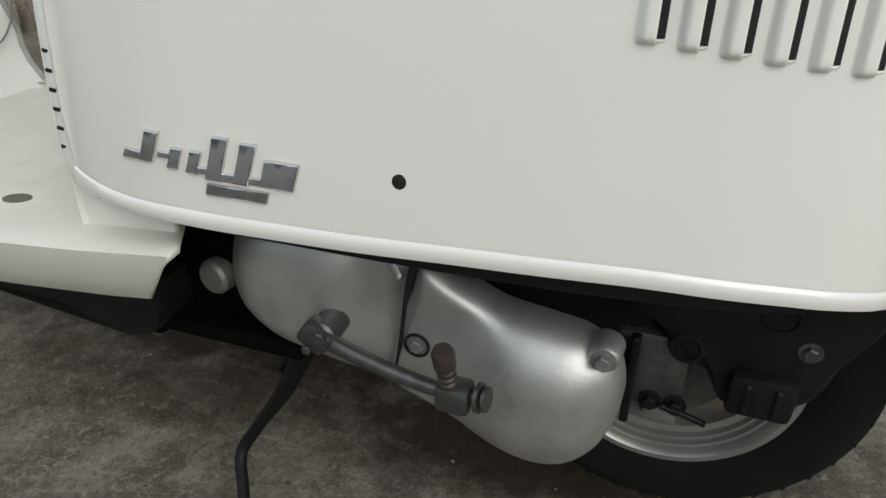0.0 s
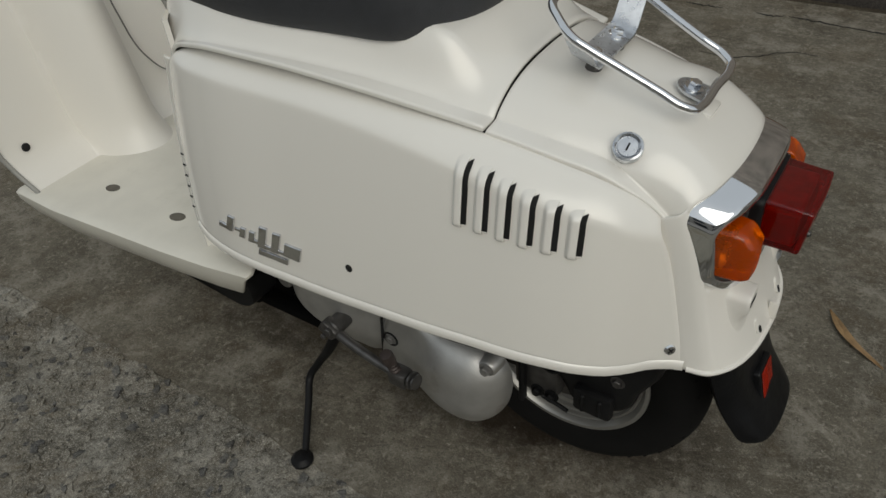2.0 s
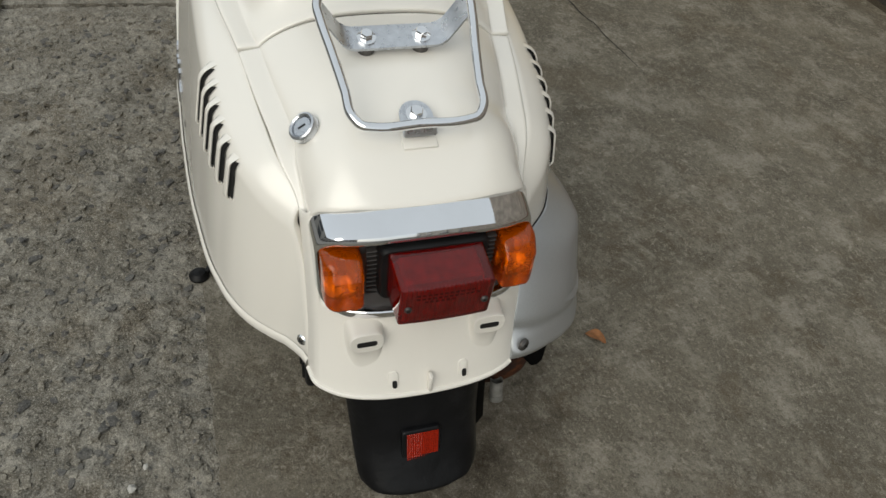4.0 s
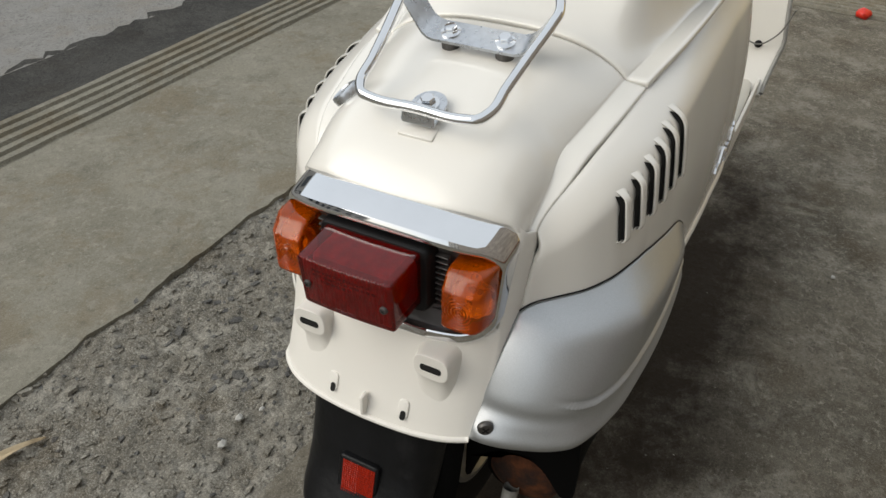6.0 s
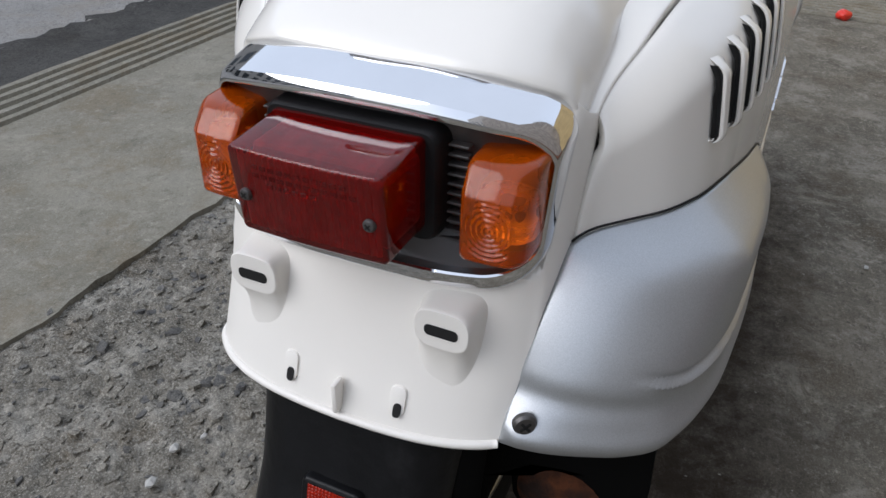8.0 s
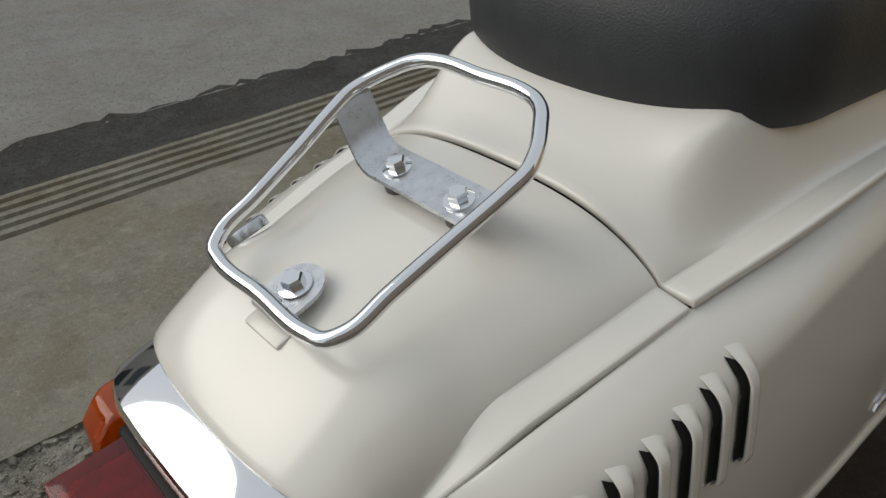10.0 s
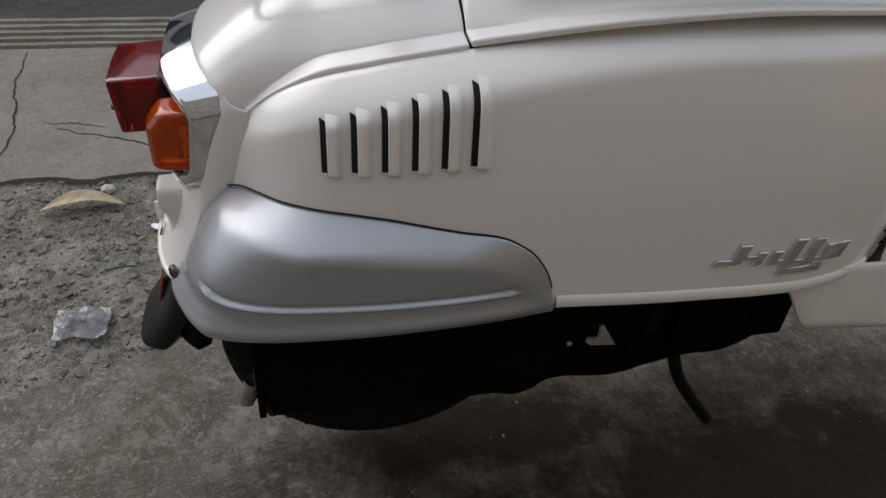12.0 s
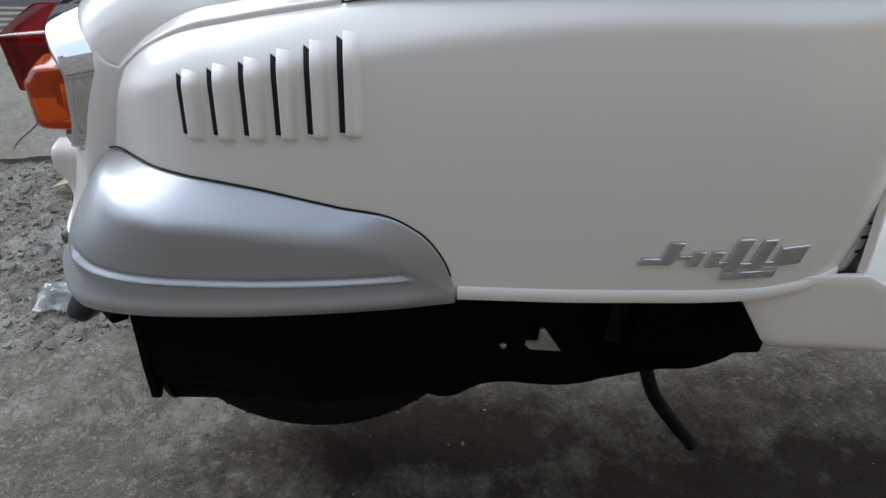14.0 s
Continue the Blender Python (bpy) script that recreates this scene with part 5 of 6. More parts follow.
    if flecks:
        # loose groups of pale scratches and small dark pits
        group = noise_node(3.4, 6, 0.65)
        for size, p0, p1, tone in ((62, 0.575, 0.615, 1.05), (26, 0.60, 0.635, 0.80)):
            bits = noise_node(size, 7, 0.68)
            bits.inputs["Distortion"].default_value = 1.4
            both = n.new("ShaderNodeMixRGB")
            both.blend_type = "MULTIPLY"
            both.inputs[0].default_value = 1.0
            link(ramp(bits.outputs["Fac"], (0, 0, 0), (flecks, flecks, flecks), p0, p1), both.inputs[1])
            link(ramp(group.outputs["Fac"], (0.12, 0.12, 0.12), (1, 1, 1), 0.44, 0.60), both.inputs[2])
            col = mix(both.outputs[0], col, tuple(c * tone for c in spot))
        col = mix(ramp(noise_node(80, 2, 0.5).outputs["Fac"], (0, 0, 0), (flecks, flecks, flecks), 0.70, 0.73), col, tuple(c * 0.3 for c in dark))
    # fine sand grain, pale and dark
    sand = noise_node(330, 3, 0.8)
    col = mix(ramp(sand.outputs["Fac"], (0, 0, 0), (grain, grain, grain), 0.52, 0.68), col, tuple(min(1, c * 1.5) for c in spot))
    col = mix(ramp(sand.outputs["Fac"], (grain, grain, grain), (0, 0, 0), 0.32, 0.46), col, tuple(c * 0.3 for c in dark))
    if crack:
        vor = n.new("ShaderNodeTexVoronoi")
        vor.inputs["Scale"].default_value = crack
        link(co.outputs["Object"], vor.inputs["Vector"])
        bw = n.new("ShaderNodeRGBToBW")
        link(vor.outputs["Color"], bw.inputs[0])
        tone = ramp(bw.outputs[0], tuple(c * 0.55 for c in dark), tuple(min(1, c * 1.25) for c in light), 0.15, 0.85)
        mx = n.new("ShaderNodeMixRGB")
        patch = ramp(noise_node(3.1, 4, 0.6).outputs["Fac"], (0.08, 0.08, 0.08), (grains, grains, grains), 0.38, 0.66)
        link(patch, mx.inputs[0])
        link(col, mx.inputs[1])
        link(tone, mx.inputs[2])
        col = mx.outputs[0]
    if oil_shade:
        # old oil stain under the engine, enlarged to paint in the scooter's shade
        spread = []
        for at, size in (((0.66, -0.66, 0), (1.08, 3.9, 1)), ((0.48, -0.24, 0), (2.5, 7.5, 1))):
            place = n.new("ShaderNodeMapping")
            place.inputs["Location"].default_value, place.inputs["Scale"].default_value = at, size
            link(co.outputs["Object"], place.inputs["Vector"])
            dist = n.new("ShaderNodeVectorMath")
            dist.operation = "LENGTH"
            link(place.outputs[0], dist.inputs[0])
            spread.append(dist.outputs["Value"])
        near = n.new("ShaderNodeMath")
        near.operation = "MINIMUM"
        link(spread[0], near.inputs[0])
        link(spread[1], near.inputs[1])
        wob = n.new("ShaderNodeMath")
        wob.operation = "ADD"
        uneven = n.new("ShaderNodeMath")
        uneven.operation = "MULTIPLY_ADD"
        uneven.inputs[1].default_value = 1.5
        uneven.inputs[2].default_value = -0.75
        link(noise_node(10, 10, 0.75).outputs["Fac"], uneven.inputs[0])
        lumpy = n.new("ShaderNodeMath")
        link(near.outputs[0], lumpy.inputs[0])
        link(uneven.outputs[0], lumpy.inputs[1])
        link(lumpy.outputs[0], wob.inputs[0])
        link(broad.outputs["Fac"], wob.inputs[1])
        stain_shade = n.new("ShaderNodeMapRange")
        stain_shade.inputs["From Min"].default_value, stain_shade.inputs["From Max"].default_value = 0.90, 1.50
        stain_shade.inputs["To Min"].default_value, stain_shade.inputs["To Max"].default_value = 0.90, 0.0
        link(wob.outputs[0], stain_shade.inputs["Value"])
        col = mix(stain_shade.outputs[0], col, (0.016, 0.0095, 0.0048))
    link(col, b.inputs["Base Color"])
    b.inputs["Roughness"].default_value = 0.9
    b.inputs["Specular IOR Level"].default_value = 0.2
    bp = n.new("ShaderNodeBump")
    bp.inputs["Strength"].default_value, bp.inputs["Distance"].default_value = rough_bump, 0.004
    hm = n.new("ShaderNodeMixRGB")
    hm.blend_type = "ADD"
    hm.inputs[0].default_value = 0.6
    link(mid.outputs["Fac"], hm.inputs[1])
    link(fine.outputs["Fac"], hm.inputs[2])
    height = hm.outputs[0]
    if crack:
        h2 = n.new("ShaderNodeMixRGB")
        h2.blend_type = "SUBTRACT"
        h2.inputs[0].default_value = grains
        link(height, h2.inputs[1])
        link(vor.outputs["Distance"], h2.inputs[2])
        height = h2.outputs[0]
    link(height, bp.inputs["Height"])
    link(bp.outputs[0], b.inputs["Normal"])
    return m


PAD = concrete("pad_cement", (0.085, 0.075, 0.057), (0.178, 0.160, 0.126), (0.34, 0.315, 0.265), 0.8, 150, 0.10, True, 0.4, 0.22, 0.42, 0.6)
SLAB = concrete("slab_cement", (0.172, 0.160, 0.127), (0.242, 0.227, 0.184), (0.30, 0.284, 0.238), 0.3, 200, 0.07, False, 0.25, 0.25, 0.45)
ROUGH = concrete("broken_cement", (0.105, 0.095, 0.076), (0.215, 0.198, 0.165), (0.42, 0.40, 0.35), 1.0, 60, 0.45, False, 0.85, 0.6, 0.5)
ROAD = concrete("road_surface", (0.21, 0.203, 0.19), (0.26, 0.253, 0.24), (0.28, 0.273, 0.26), 0.4)
WET = concrete("wet_gutter", (0.035, 0.034, 0.032), (0.06, 0.058, 0.054), (0.09, 0.088, 0.08), 0.5)


def nz(x, y, s, k=0.0):
    return noise.noise(Vector((x * s, y * s, k)))


def ragged(x, amp=0.012):
    return amp * nz(x, 0, 9, 3.1) + amp * 0.7 * nz(x, 0, 31, 7.7)


# base sheet to the horizon
bm = bmesh.new()
trough = [(-400, -0.06), (2.325, -0.06), (2.335, -0.40), (2.73, -0.40), (2.74, -0.06), (400, -0.06)]
grid(bm, [[(x, y, z) for y, z in trough] for x in (-400, 400)])
tagged(part("ground", bm, ROAD), "pale grey street surface", "ground", kind="structure")


def swing(x):
    """How far the edge between pad and broken strip bends towards the pad behind the scooter."""
    return float(np.interp(x, [0.25, 0.30, 0.43, 0.54, 0.80, 1.20], [0.0, 0.036, 0.076, 0.116, 0.17, 0.20]))


def slab_piece(name, x0, x1, y0, y1, mat, label, height, step, edge_low=True, edge_high=True, amp=0.012, low_shift=None, high_shift=None):
    """A cast slab whose long edges are broken."""
    xs = np.arange(x0, x1 + 1e-6, step)
    ny = max(2, int(round((y1 - y0) / step)))
    bm = bmesh.new()
    pts = []
    for x in xs:
        a = y0 + (ragged(x, amp) if edge_low else 0) + (low_shift(x) if low_shift else 0)
        b = y1 + (ragged(x + 5, amp) if edge_high else 0) + (high_shift(x) if high_shift else 0)
        pts.append([(x, a + (b - a) * t, height(x, a + (b - a) * t)) for t in np.linspace(0, 1, ny + 1)])
    vs = grid(bm, pts)
    rim = [e for e in bm.edges if len(e.link_faces) == 1]
    low = {v: bm.verts.new((v.co.x, v.co.y, v.co.z - 0.055)) for e in rim for v in e.verts}
    for e in rim:
        a, b = e.verts
        bm.faces.new((a, b, low[b], low[a]))
    bmesh.ops.recalc_face_normals(bm, faces=bm.faces)
    return tagged(part(name, bm, mat, angle=50), label, "pavement", kind="structure")


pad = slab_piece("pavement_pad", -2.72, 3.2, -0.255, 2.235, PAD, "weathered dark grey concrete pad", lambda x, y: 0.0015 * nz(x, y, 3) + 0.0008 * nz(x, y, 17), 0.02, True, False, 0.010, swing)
slab = slab_piece("pavement_slab", -2.72, 3.2, -1.385, -0.735, SLAB, "smoother grey concrete slab with a cracked edge", lambda x, y: 0.004 + 0.002 * nz(x, y, 2.5) + 0.0006 * nz(x, y, 19), 0.03, False, True)
def broken(x, y):  # worn nearly flush
    """Surface of the broken strip: hollows, lumps and crumbs."""
    return -0.008 + 0.005 * nz(x, y, 6) + 0.004 * nz(x, y, 21) + 0.0055 * nz(x, y, 48) + 0.005 * abs(nz(x, y, 95)) + 0.002 * nz(x, y, 170)


slab_piece("pavement_rough", -1.5, 1.5, -0.765, -0.235, ROUGH, "broken strip of exposed aggregate", broken, 0.0058, False, False, 0.012, None, swing)
slab_piece("pavement_rough", -2.72, -1.5, -0.765, -0.235, ROUGH, "broken strip of exposed aggregate", broken, 0.03, False, False)
slab_piece("pavement_rough", 1.5, 3.2, -0.765, -0.235, ROUGH, "broken strip of exposed aggregate", broken, 0.03, False, False, 0.012, None, swing)
slab_piece("gutter", -6.0, 5.0, -1.90, -1.59, WET, "wet dark gutter along the street", lambda x, y: -0.009 + 0.002 * nz(x, y, 3) - 0.012 * math.sin(min(1, max(0, (y + 1.9) / 0.31)) * math.pi), 0.04, True, False, 0.06)
slab_piece("road", -40.0, 40.0, -30.0, -1.88, ROAD, "pale grey road beyond the gutter", lambda x, y: -0.012, 2.0, False, False)

# grooved kerb strip
bm = bmesh.new()
rows = []
prof = [(-1.605, -0.05), (-1.60, 0.002)]
y = -1.60
for k in range(5):
    prof += [(y + 0.004, 0.005), (y + 0.022, 0.005), (y + 0.026, -0.004), (y + 0.040, -0.004)]
    y += 0.0425
prof += [(-1.386, 0.004), (-1.386, -0.05)]
for x in np.arange(-6, 5.01, 0.05):
    rows.append([(x, a + 0.002 * nz(x, a, 8), b + 0.0022 * nz(x, a * 3, 11) + 0.004 * nz(x, a, 2.3)) for a, b in prof])
grid(bm, rows)
bmesh.ops.recalc_face_normals(bm, faces=bm.faces)
tagged(part("kerb_strip", bm, SLAB, angle=20), "worn concrete strip with long grooves", "kerb", kind="structure")
# the same strip in front of the parking place
bm = bmesh.new()
rows = []
prof = [(-3.16, -0.05), (-3.155, 0.002)]
y = -3.155
for k in range(9):
    prof += [(y + 0.004, 0.006), (y + 0.022, 0.006), (y + 0.026, -0.004), (y + 0.040, -0.004)]
    y += 0.0465
prof += [(-2.725, 0.004), (-2.725, -0.05)]
for v in np.arange(-1.38, 3.01, 0.06):
    rows.append([(a + 0.002 * nz(v, a, 8), v, b + 0.0022 * nz(v, a * 3, 11)) for a, b in prof])
grid(bm, rows)
bmesh.ops.recalc_face_normals(bm, faces=bm.faces)
tagged(part("kerb_strip", bm, SLAB, angle=20), "worn concrete strip with long grooves", "kerb", kind="structure")

# pebbles and crumbs bedded in the broken strip
def pebble_mesh(seed, r):
    bm = bmesh.new()
    bmesh.ops.create_icosphere(bm, subdivisions=2 if r > 0.02 and r < 0.9 else 1, radius=r)
    for v in bm.verts:
        k = 1 + 0.45 * noise.noise(v.co * (1.2 / r) + Vector((seed * 3.7, seed, 0)))
        v.co = Vector((v.co.x * k, v.co.y * k * 0.8, v.co.z * k * 0.55))
    return bm


STONE = concrete("stone_grey", (0.14, 0.131, 0.112), (0.26, 0.245, 0.21), (0.38, 0.36, 0.315), 0.4)
STONE_DARK = concrete("stone_dark", (0.075, 0.073, 0.070), (0.13, 0.127, 0.122), (0.19, 0.183, 0.165), 0.6)
rng = random.Random(4)


def scatter(name, mat, count, x0, x1, y0, y1, rmin, rmax, z, label):
    bm = bmesh.new()
    kinds = []
    for k in range(7):
        b = pebble_mesh(k + rng.random() * 5, 1.0)
        kinds.append(([v.co.copy() for v in b.verts], [[v.index for v in f.verts] for f in b.faces]))
        b.free()
    verts, faces = [], []
    for _ in range(count):
        x, y = rng.uniform(x0, x1), rng.uniform(y0, y1)
        r = rmin + (rmax - rmin) * rng.random() ** 3
        a = rng.uniform(0, 6.28)
        vs, fs = rng.choice(kinds)
        o = len(verts)
        ca, sa = math.cos(a), math.sin(a)
        zz = z(x, y) + r * 0.02
        for v in vs:
            verts.append((x + r * (v.x * ca - v.y * sa), y + r * (v.x * sa + v.y * ca), zz + 0.55 * r * v.z))
        for f in fs:
            faces.append([o + i for i in f])
    me = bpy.data.meshes.new(name)
    me.from_pydata(verts, [], faces)
    me.materials.append(mat)
    return tagged(new(name, me), label, "gravel", kind="stuff")


scatter("pebbles", STONE, 3400, -1.5, 1.2, -0.75, -0.245, 0.0012, 0.005, broken, "pale grey pebbles bedded in broken concrete")


def chips(name, mat, count, rmin, rmax, power, seed, label):
    """Flat broken flakes with sharp rims, half bedded in the strip."""
    rg = random.Random(seed)
    verts, faces = [], []
    for _ in range(count):
        x = rg.uniform(-1.45, 1.15)
        y = rg.uniform(-0.755, -0.25 + swing(x))
        r = rmin + (rmax - rmin) * rg.random() ** power
        n, a0 = rg.randint(5, 8), rg.uniform(0, 6.28)
        long, ca = rg.uniform(0.5, 0.9), rg.uniform(0, 6.28)
        tx, ty = rg.uniform(-0.35, 0.35), rg.uniform(-0.35, 0.35)
        top = broken(x, y) + rg.uniform(0.0, 0.22) * r + 0.0012
        o = len(verts)
        ring = []
        for k in range(n):
            t = a0 + k * math.tau / n + rg.uniform(-0.3, 0.3)
            q = r * rg.uniform(0.65, 1.1)
            px, py = q * math.cos(t), q * long * math.sin(t)
            ring.append((px * math.cos(ca) - py * math.sin(ca), px * math.sin(ca) + py * math.cos(ca)))
        for px, py in ring:
            verts.append((x + 1.12 * px, y + 1.12 * py, top + tx * px + ty * py - 0.4 * r - 0.002))
        for px, py in ring:
            verts.append((x + px, y + py, top + tx * px + ty * py - rg.uniform(0.02, 0.12) * r))
        verts.append((x, y, top))
        for k in range(n):
            m = (k + 1) % n
            faces.append((o + k, o + m, o + n + m, o + n + k))
            faces.append((o + n + k, o + n + m, o + 2 * n))
    me = bpy.data.meshes.new(name)
    me.from_pydata(verts, [], faces)
    me.materials.append(mat)
    return tagged(new(name, me), label, "gravel", kind="stuff")


chips("concrete_chips", ROUGH, 4200, 0.002, 0.016, 2.6, 11, "flat grey chips bedded in broken concrete")
chips("dark_stone_chips", STONE_DARK, 800, 0.003, 0.015, 2.0, 12, "dark bluish stone chips bedded in broken concrete")
chips("pale_chips", STONE, 900, 0.0015, 0.008, 2.5, 13, "pale crumbs on the broken concrete")
scatter("grit", STONE, 500, -1.6, 1.6, -0.25, 1.2, 0.0012, 0.0035, lambda x, y: 0.0, "scattered pale grit on the pad")

# cracks in the cast concrete
CRACK = material("crack_shadow", (0.012, 0.011, 0.010), 0.95, vary=0.3, scale=90)


def crack(parent, pts, width, z, seed):
    """A wandering open crack that thins out at both ends."""
    p = path(pts, 60)
    bm = bmesh.new()
    rows = []
    for i, (x, y) in enumerate(p):
        t = i / 59
        d = p[min(i + 1, 59)] - p[max(i - 1, 0)]
        n = np.array((-d[1], d[0])) / (np.linalg.norm(d) + 1e-9)
        c = np.array((x, y)) + n * (0.010 * nz(t * 9, seed, 1) + 0.004 * nz(t * 31, seed, 1))
        w = width * (0.35 + 0.65 * math.sin(math.pi * t)) * (0.8 + 0.9 * abs(nz(t * 22, seed, 1)))
        rows.append([(*(c - n * w), z(*c) + 0.0012), (*c, z(*c) + 0.0006), (*(c + n * w), z(*c) + 0.0012)])
    grid(bm, rows)
    part("crack", bm, CRACK, parent)


slab_z = lambda x, y: 0.004 + 0.002 * nz(x, y, 2.5) + 0.0006 * nz(x, y, 19)
pad_z = lambda x, y: 0.0015 * nz(x, y, 3) + 0.0008 * nz(x, y, 17)
crack(slab, [(0.60, -0.94), (0.52, -0.91), (0.39, -0.85), (0.33, -0.75)], 0.0022, slab_z, 1)
crack(slab, [(0.744, -1.36), (0.73, -1.15), (0.69, -0.95), (0.70, -0.77)], 0.0026, slab_z, 2)
crack(slab, [(0.63, -0.97), (0.55, -0.96), (0.49, -0.94)], 0.0015, slab_z, 3)
for k, run in enumerate(([(-0.70, 2.064), (-0.64, 2.061), (-0.58, 2.058)], [(-0.53, 2.066), (-0.48, 2.060), (-0.39, 2.062)], [(-0.27, 2.060), (-0.22, 2.056), (-0.17, 2.068)],
                         [(-0.16, 2.074), (-0.05, 2.062), (0.05, 2.048)], [(0.03, 2.052), (0.11, 2.046), (0.26, 2.054)])):
    crack(pad, run, 0.0055, pad_z, 5 + k)
crack(pad, [(-0.34, 1.647), (-0.25, 1.641), (-0.17, 1.679), (-0.09, 1.757), (0.01, 1.768)], 0.0030, pad_z, 11)
crack(pad, [(-1.78, 0.96), (-1.4, 1.0), (-1.0, 1.04)], 0.0025, pad_z, 4)

# ---- around the parking place ----
YELLOW = material("yellow_wall_paint", (0.55, 0.42, 0.21), 0.8, vary=0.12, scale=5, bump=0.2, bump_scale=60, spots=(0.40, 0.30, 0.16), spot_scale=3, spot_at=0.58)
BROWN_WALL = material("dark_wall", (0.26, 0.23, 0.20), 0.85, vary=0.3, scale=3, bump=0.2, bump_scale=30, spots=(0.20, 0.17, 0.145), spot_scale=2)
FACADE = material("grey_facade", (0.34, 0.32, 0.29), 0.85, vary=0.12, scale=2, bump=0.15, bump_scale=25, spots=(0.24, 0.22, 0.20), spot_scale=1.2)
GLASS_DARK = material("dark_glass", (0.03, 0.035, 0.04), 0.08, vary=0.1, scale=2)
TIMBER = material("red_brown_timber", (0.17, 0.065, 0.035), 0.75, vary=0.35, scale=18, bump=0.4, bump_scale=60, spots=(0.28, 0.20, 0.14), spot_scale=14, spot_at=0.66)
RUBBLE = concrete("dusty_rubble", (0.14, 0.12, 0.095), (0.26, 0.23, 0.19), (0.36, 0.33, 0.28), 0.9)
MOSSY = concrete("mossy_ledge", (0.030, 0.024, 0.016), (0.062, 0.051, 0.036), (0.10, 0.085, 0.06), 0.7)
EARTH = concrete("dark_earth", (0.02, 0.018, 0.016), (0.045, 0.04, 0.035), (0.07, 0.062, 0.055), 0.6)


def wall(name, lo, hi, mat, label):
    bm = bmesh.new()
    rounded_box(bm, lo, hi, 0.01, 1)
    return tagged(part(name, bm, mat), label, "wall", kind="structure")


# ditch, beam and rubble along the far edge of the pad
slab_piece("pavement_ledge", -2.7, 3.2, 2.215, 2.335, MOSSY, "dark brown mossy ledge below the edge of the pad", lambda x, y: -0.022 + 0.006 * nz(x, y, 9), 0.03, False, True)
slab_piece("ditch", -2.7, 3.2, 2.33, 2.735, EARTH, "dark earth ditch beside the pad", lambda x, y: -0.37 + 0.01 * nz(x, y, 7) + 0.315 * float(np.clip((y - 2.60) / 0.08, 0, 1)), 0.04, False, False)
bm = bmesh.new()
rows = []
for x in np.linspace(-2.4, 2.8, 60):
    w = 0.004 * nz(x, 1, 5)
    rows.append([(x, 2.75 + w, -0.062), (x, 2.75 + w, 0.065 + w), (x, 2.76 + w, 0.075 + w), (x, 2.87, 0.077 + w), (x, 2.88, 0.065), (x, 2.88, -0.062)])
vs = grid(bm, rows)
bm.faces.new(vs[0])
bm.faces.new(vs[-1][::-1])
bmesh.ops.recalc_face_normals(bm, faces=bm.faces)
tagged(part("timber_beam", bm, TIMBER), "weathered red-brown timber beam lying along a ditch", "beam")
slab_piece("verge", -2.5, 3.2, 2.88, 3.25, EARTH, "dark earth verge behind the beam", lambda x, y: 0.04 + 0.03 * nz(x, y, 5), 0.05, False, False)
scatter("rubble", RUBBLE, 420, -2.3, 2.6, 2.90, 3.2, 0.008, 0.045, lambda x, y: 0.045 + 0.03 * nz(x, y, 5), "pale dusty rubble heaped behind the beam")
# only the foot is in view; added height blocks sky, paler tone bounces light
wall("wall_right", (-2.6, 3.25, -0.06), (9, 3.5, 5.0), BROWN_WALL, "weathered brown wall beside the pad, its unseen upper part added")
wall("wall_front", (-2.95, 1.35, -0.06), (-2.62, 3.6, 2.3), YELLOW, "ochre yellow painted wall on a stone base")
wall("wall_corner", (-9, 1.35, -0.06), (-2.95, 1.65, 2.3), YELLOW, "ochre yellow painted wall running to the street")
rg = random.Random(9)
base_stones = tagged(new("stone_base"), "rough brown stone base of the yellow wall", "stonework", kind="structure")
yy = 1.36
while yy < 2.4:
    w = rg.uniform(0.10, 0.18)
    b = pebble_mesh(rg.random() * 9, 0.5)
    bmesh.ops.scale(b, vec=(0.16, w * 1.2, 0.40), verts=b.verts)
    bmesh.ops.translate(b, vec=(-2.60, yy + w / 2, 0.05), verts=b.verts)
    part("stone", b, RUBBLE, base_stones)
    yy += w
slab_piece("forecourt", -9.0, -3.16, -1.38, 1.36, SLAB, "dusty ochre forecourt beyond the grooved strip", lambda x, y: 0.004, 0.3, False, False)


def building(name, x0, x1, y, face, height, label):
    """A street front with openings that have depth."""
    house = tagged(new(name), label, "building")
    bm = bmesh.new()
    y1 = y + face * 5
    rounded_box(bm, (x0, min(y, y1), -0.06), (x1, max(y, y1), height), 0.02, 1)
    part("wall", bm, FACADE, house)
    n = int((x1 - x0) / 2.6)
    for k in range(n):
        cx = x0 + (k + 0.5) * (x1 - x0) / n
        for z0, z1 in ((0.1, 2.3), (3.2, 4.7), (6.0, 7.5)):
            if z1 > height - 0.3:
                continue
            bm = bmesh.new()
            rounded_box(bm, (cx - 0.75, y - 0.06 if face < 0 else y - 0.06, z0 - 0.06), (cx + 0.75, y + 0.06, z1 + 0.06), 0.01, 1)
            fr = part("window_frame", bm, BROWN_WALL, house)
            bm = bmesh.new()
            rounded_box(bm, (cx - 0.67, y - 0.075, z0), (cx + 0.67, y + 0.075, z1), 0.005, 1)
            part("pane", bm, GLASS_DARK, fr)
    return house


# street front is out of view, added to close the street and give reflections
building("street_building", -26, 24, -13.0, -1, 5.2, "unseen grey street front with dark windows, added across the road for reflections")
building("side_building", 9.2, 22, 4.0, 1, 7.5, "grey plastered building beside the street")

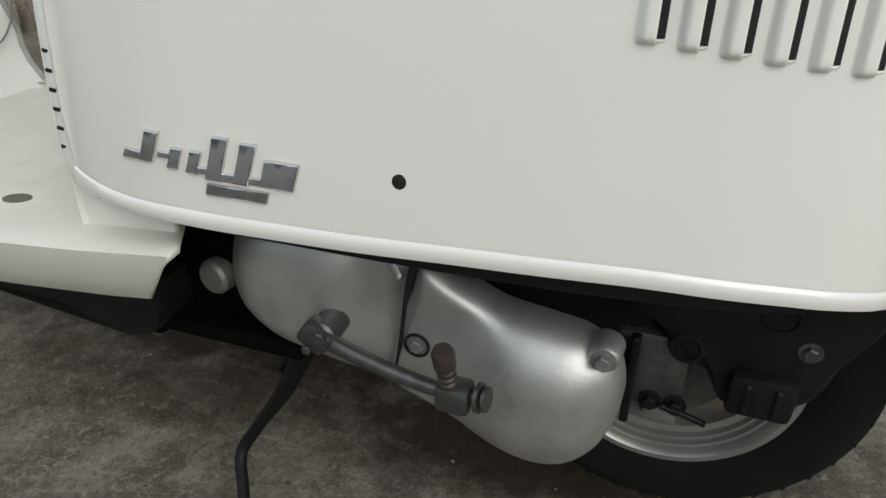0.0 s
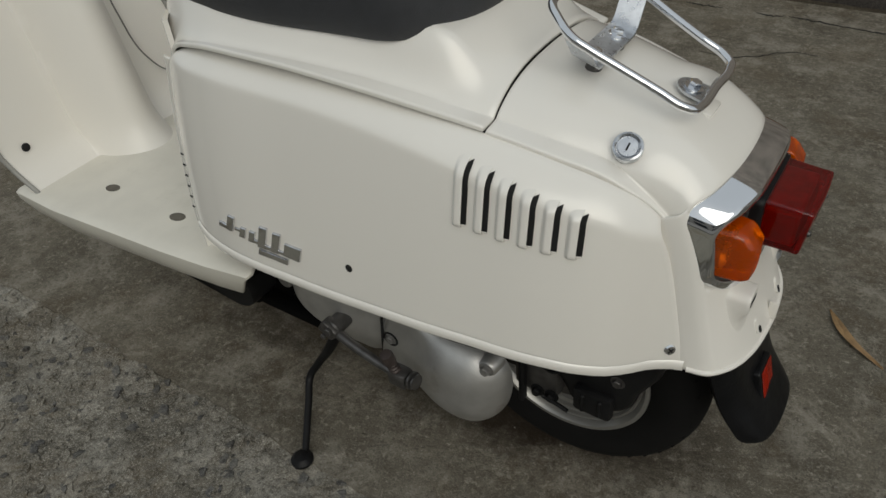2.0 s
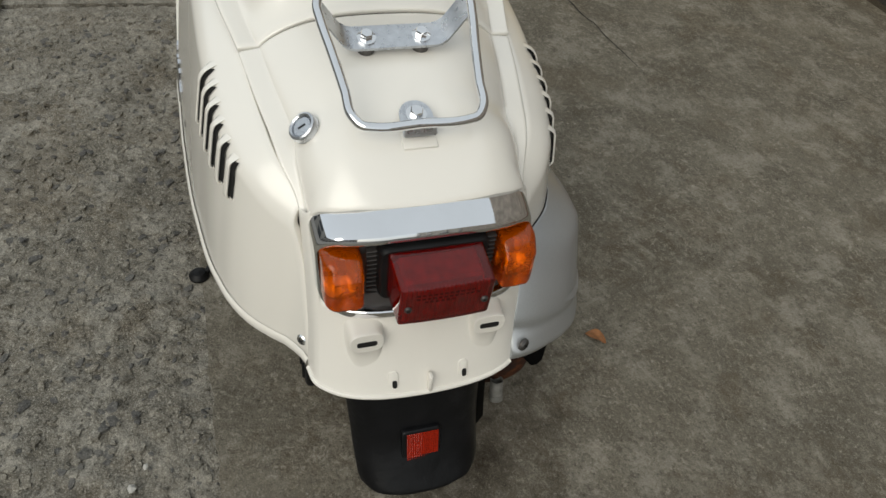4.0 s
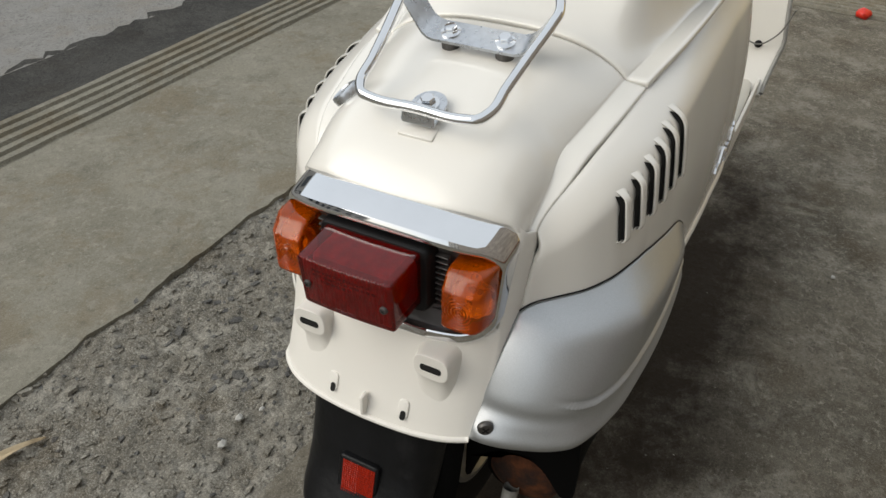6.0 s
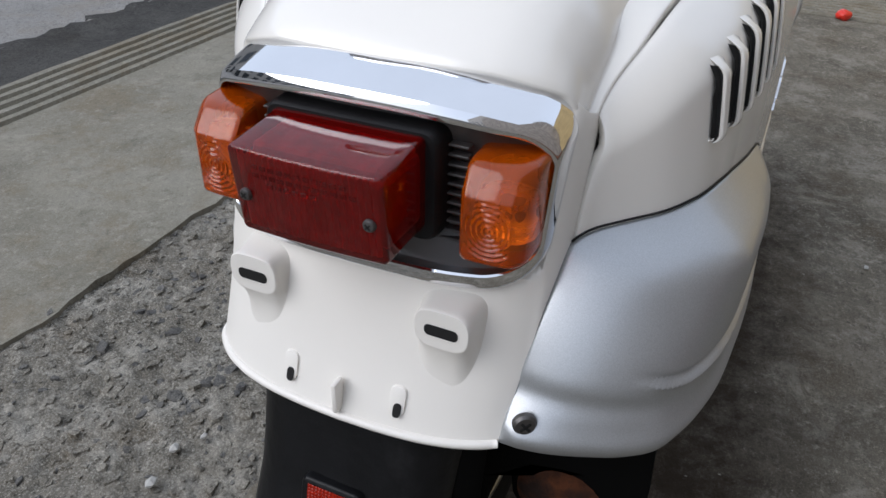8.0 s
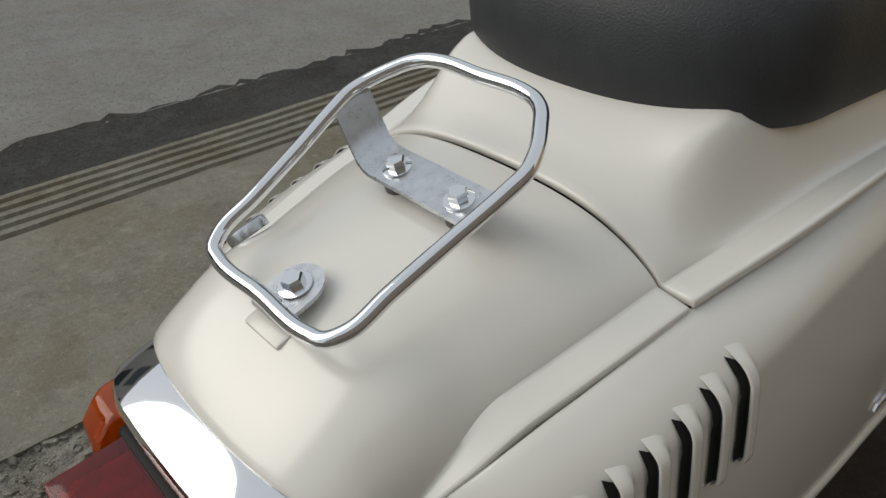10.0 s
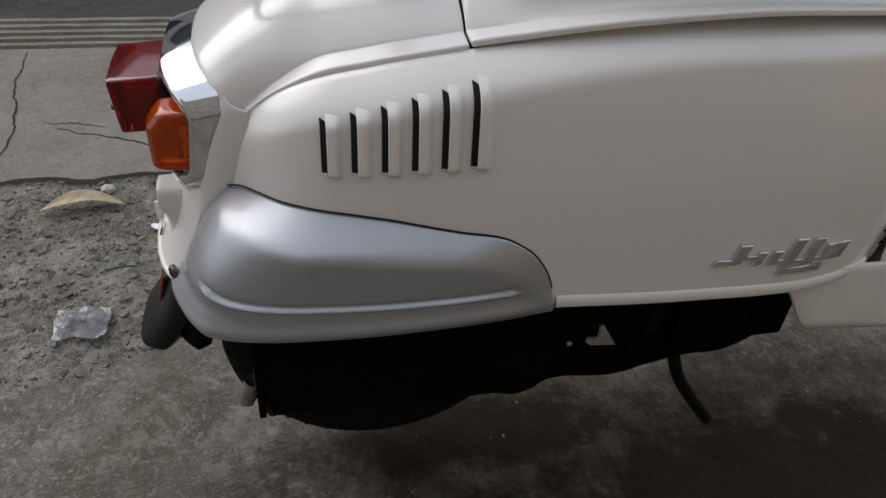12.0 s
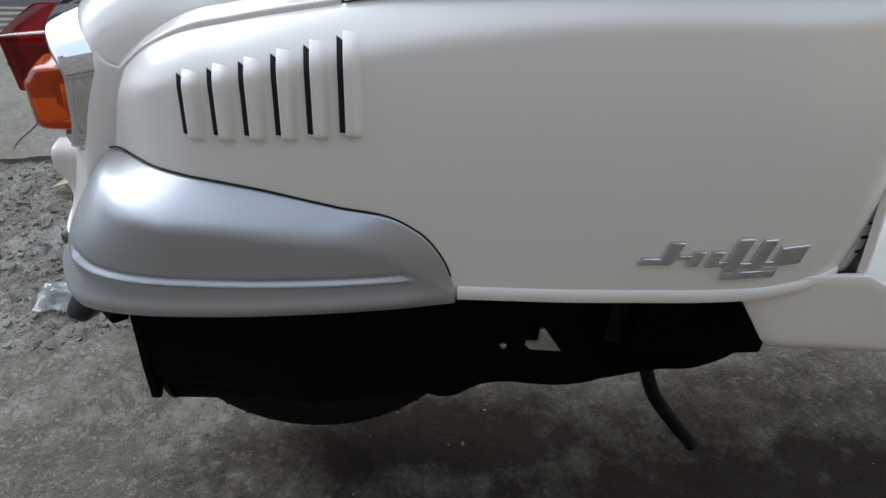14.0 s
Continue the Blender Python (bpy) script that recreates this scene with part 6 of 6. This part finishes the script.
# ---- small litter ----
DRY_LEAF = material("dry_leaf", (0.30, 0.19, 0.09), 0.7, vary=0.3, scale=60, bump=0.3, bump_scale=300)
PALE_LEAF = material("pale_dry_leaf", (0.42, 0.33, 0.21), 0.7, vary=0.25, scale=50, bump=0.3, bump_scale=300)
RUSSET = material("russet_leaf", (0.26, 0.11, 0.04), 0.7, vary=0.3, scale=70)
WHITE_BIT = material("white_chip", (0.45, 0.44, 0.41), 0.6, vary=0.1, scale=80)
GREEN_BIT = material("green_twig", (0.03, 0.10, 0.035), 0.6, vary=0.3, scale=80)
RED_BIT = material("red_plastic", (0.65, 0.03, 0.015), 0.4, vary=0.1, scale=50)
TAG = material("white_tag", (0.70, 0.70, 0.70), 0.35, metal=0.3, vary=0.05, scale=60)


def leaf(a, b, width, curl, lift, mat, label, z=0.001):
    """A dry leaf from stalk a to tip b, folded along its rib."""
    a, b = Vector((*a, z)), Vector((*b, z))
    d = b - a
    n = Vector((-d.y, d.x, 0)).normalized()
    rows = []
    for i in range(15):
        t = i / 14
        c = a + d * t + n * curl * math.sin(t * math.pi) + Vector((0, 0, lift * math.sin(t * math.pi)))
        w = width * math.sin(min(1, 0.04 + t * 0.96) * math.pi) ** 0.8
        row = []
        for k in range(7):
            s = k / 3 - 1
            row.append(c + n * w * s + Vector((0, 0, 0.35 * w * s * s + 0.0012 * math.sin(9 * t + 5 * s))))
        rows.append(row)
    return tagged(part("leaf", shell([[tuple(p) for p in r] for r in rows], 0.0008, 0.0003, (0, 0, 1)), mat), label, "leaf")


leaf((0.285, 0.548), (0.396, 0.430), 0.008, -0.018, 0.006, DRY_LEAF, "curled brown dry leaf on the concrete pad")
leaf((0.345, -0.648), (0.232, -0.618), 0.008, 0.006, 0.006, PALE_LEAF, "pale narrow dry leaf on broken concrete")
leaf((0.575, -0.622), (0.415, -0.630), 0.020, 0.012, 0.016, PALE_LEAF, "broad pale dry leaf on broken concrete")
leaf((0.31, -0.395), (0.285, -0.362), 0.006, 0.002, 0.004, RUSSET, "small russet leaf on broken concrete")
leaf((-0.10, 0.440), (-0.07, 0.470), 0.012, 0.004, 0.004, RUSSET, "small russet leaf on the concrete pad")
leaf((-2.02, -1.905), (-1.90, -1.89), 0.02, 0.01, 0.01, PALE_LEAF, "pale dry leaf at the edge of the road", -0.01)
for at, r, sd in (((0.053, -0.380), 0.009, 1), ((0.109, -0.368), 0.010, 2), ((0.458, -0.686), 0.016, 3), ((0.02, -0.36), 0.006, 4), ((-0.85, 0.46), 0.006, 6)):
    b = pebble_mesh(sd, r)
    bmesh.ops.translate(b, vec=(at[0], at[1], (0.0 if at[1] < 0 else 0.003) + r * 0.2), verts=b.verts)
    tagged(part("white_chip", b, WHITE_BIT, angle=10), "small white chip lying on the concrete", "chip")
bm = bmesh.new()
tube(bm, [(0.375, -0.432, 0.0), (0.40, -0.428, 0.004), (0.428, -0.424, 0.001)], 0.0022, 6, 10)
tagged(part("twig", bm, GREEN_BIT), "short green twig on broken concrete", "twig")
b = pebble_mesh(7, 0.035)
bmesh.ops.translate(b, vec=(-2.72, 0.43, 0.018), verts=b.verts)
tagged(part("red_lump", b, RED_BIT, angle=60), "small red plastic lump by the grooved strip", "litter")
# ring-pull tag
bm = bmesh.new()
tube(bm, [(0.326 + 0.009 * math.cos(t), -0.530 + 0.009 * math.sin(t), 0.003) for t in np.linspace(0, math.tau, 16, endpoint=False)], 0.0016, 6, 24, True)
prism(bm, [(0.332, -0.539), (0.338, -0.531), (0.354, -0.540), (0.361, -0.549), (0.358, -0.556), (0.347, -0.554)], lambda a, b: (a, b, 0.0), lambda a, b: (a, b, 0.003))
tagged(part("ring_pull", bm, TAG), "white ring-pull tag on broken concrete", "litter")
# crumpled clear film
FILM = material("clear_film", (0.75, 0.76, 0.76), 0.15, vary=0.05, scale=60)
FILM.node_tree.nodes["Principled BSDF"].inputs["Transmission Weight"].default_value = 0.75
bm = bmesh.new()
rows = []
for i in range(16):
    row = []
    for j in range(14):
        x, y = 0.405 + 0.085 * i / 15, -0.325 + 0.07 * j / 13
        k = max(0, 1 - ((i - 7.5) / 8) ** 2 - ((j - 6.5) / 7) ** 2)
        row.append((x + 0.006 * nz(x, y, 60, 2), y + 0.006 * nz(x, y, 60, 5), 0.002 + 0.018 * k + 0.014 * nz(x, y, 55) * k ** 0.5))
    rows.append(row)
tagged(part("plastic_film", shell(rows, 0.0006, 0.0002, (0, 0, 1)), FILM, angle=8), "crumpled clear plastic film on broken concrete", "litter")
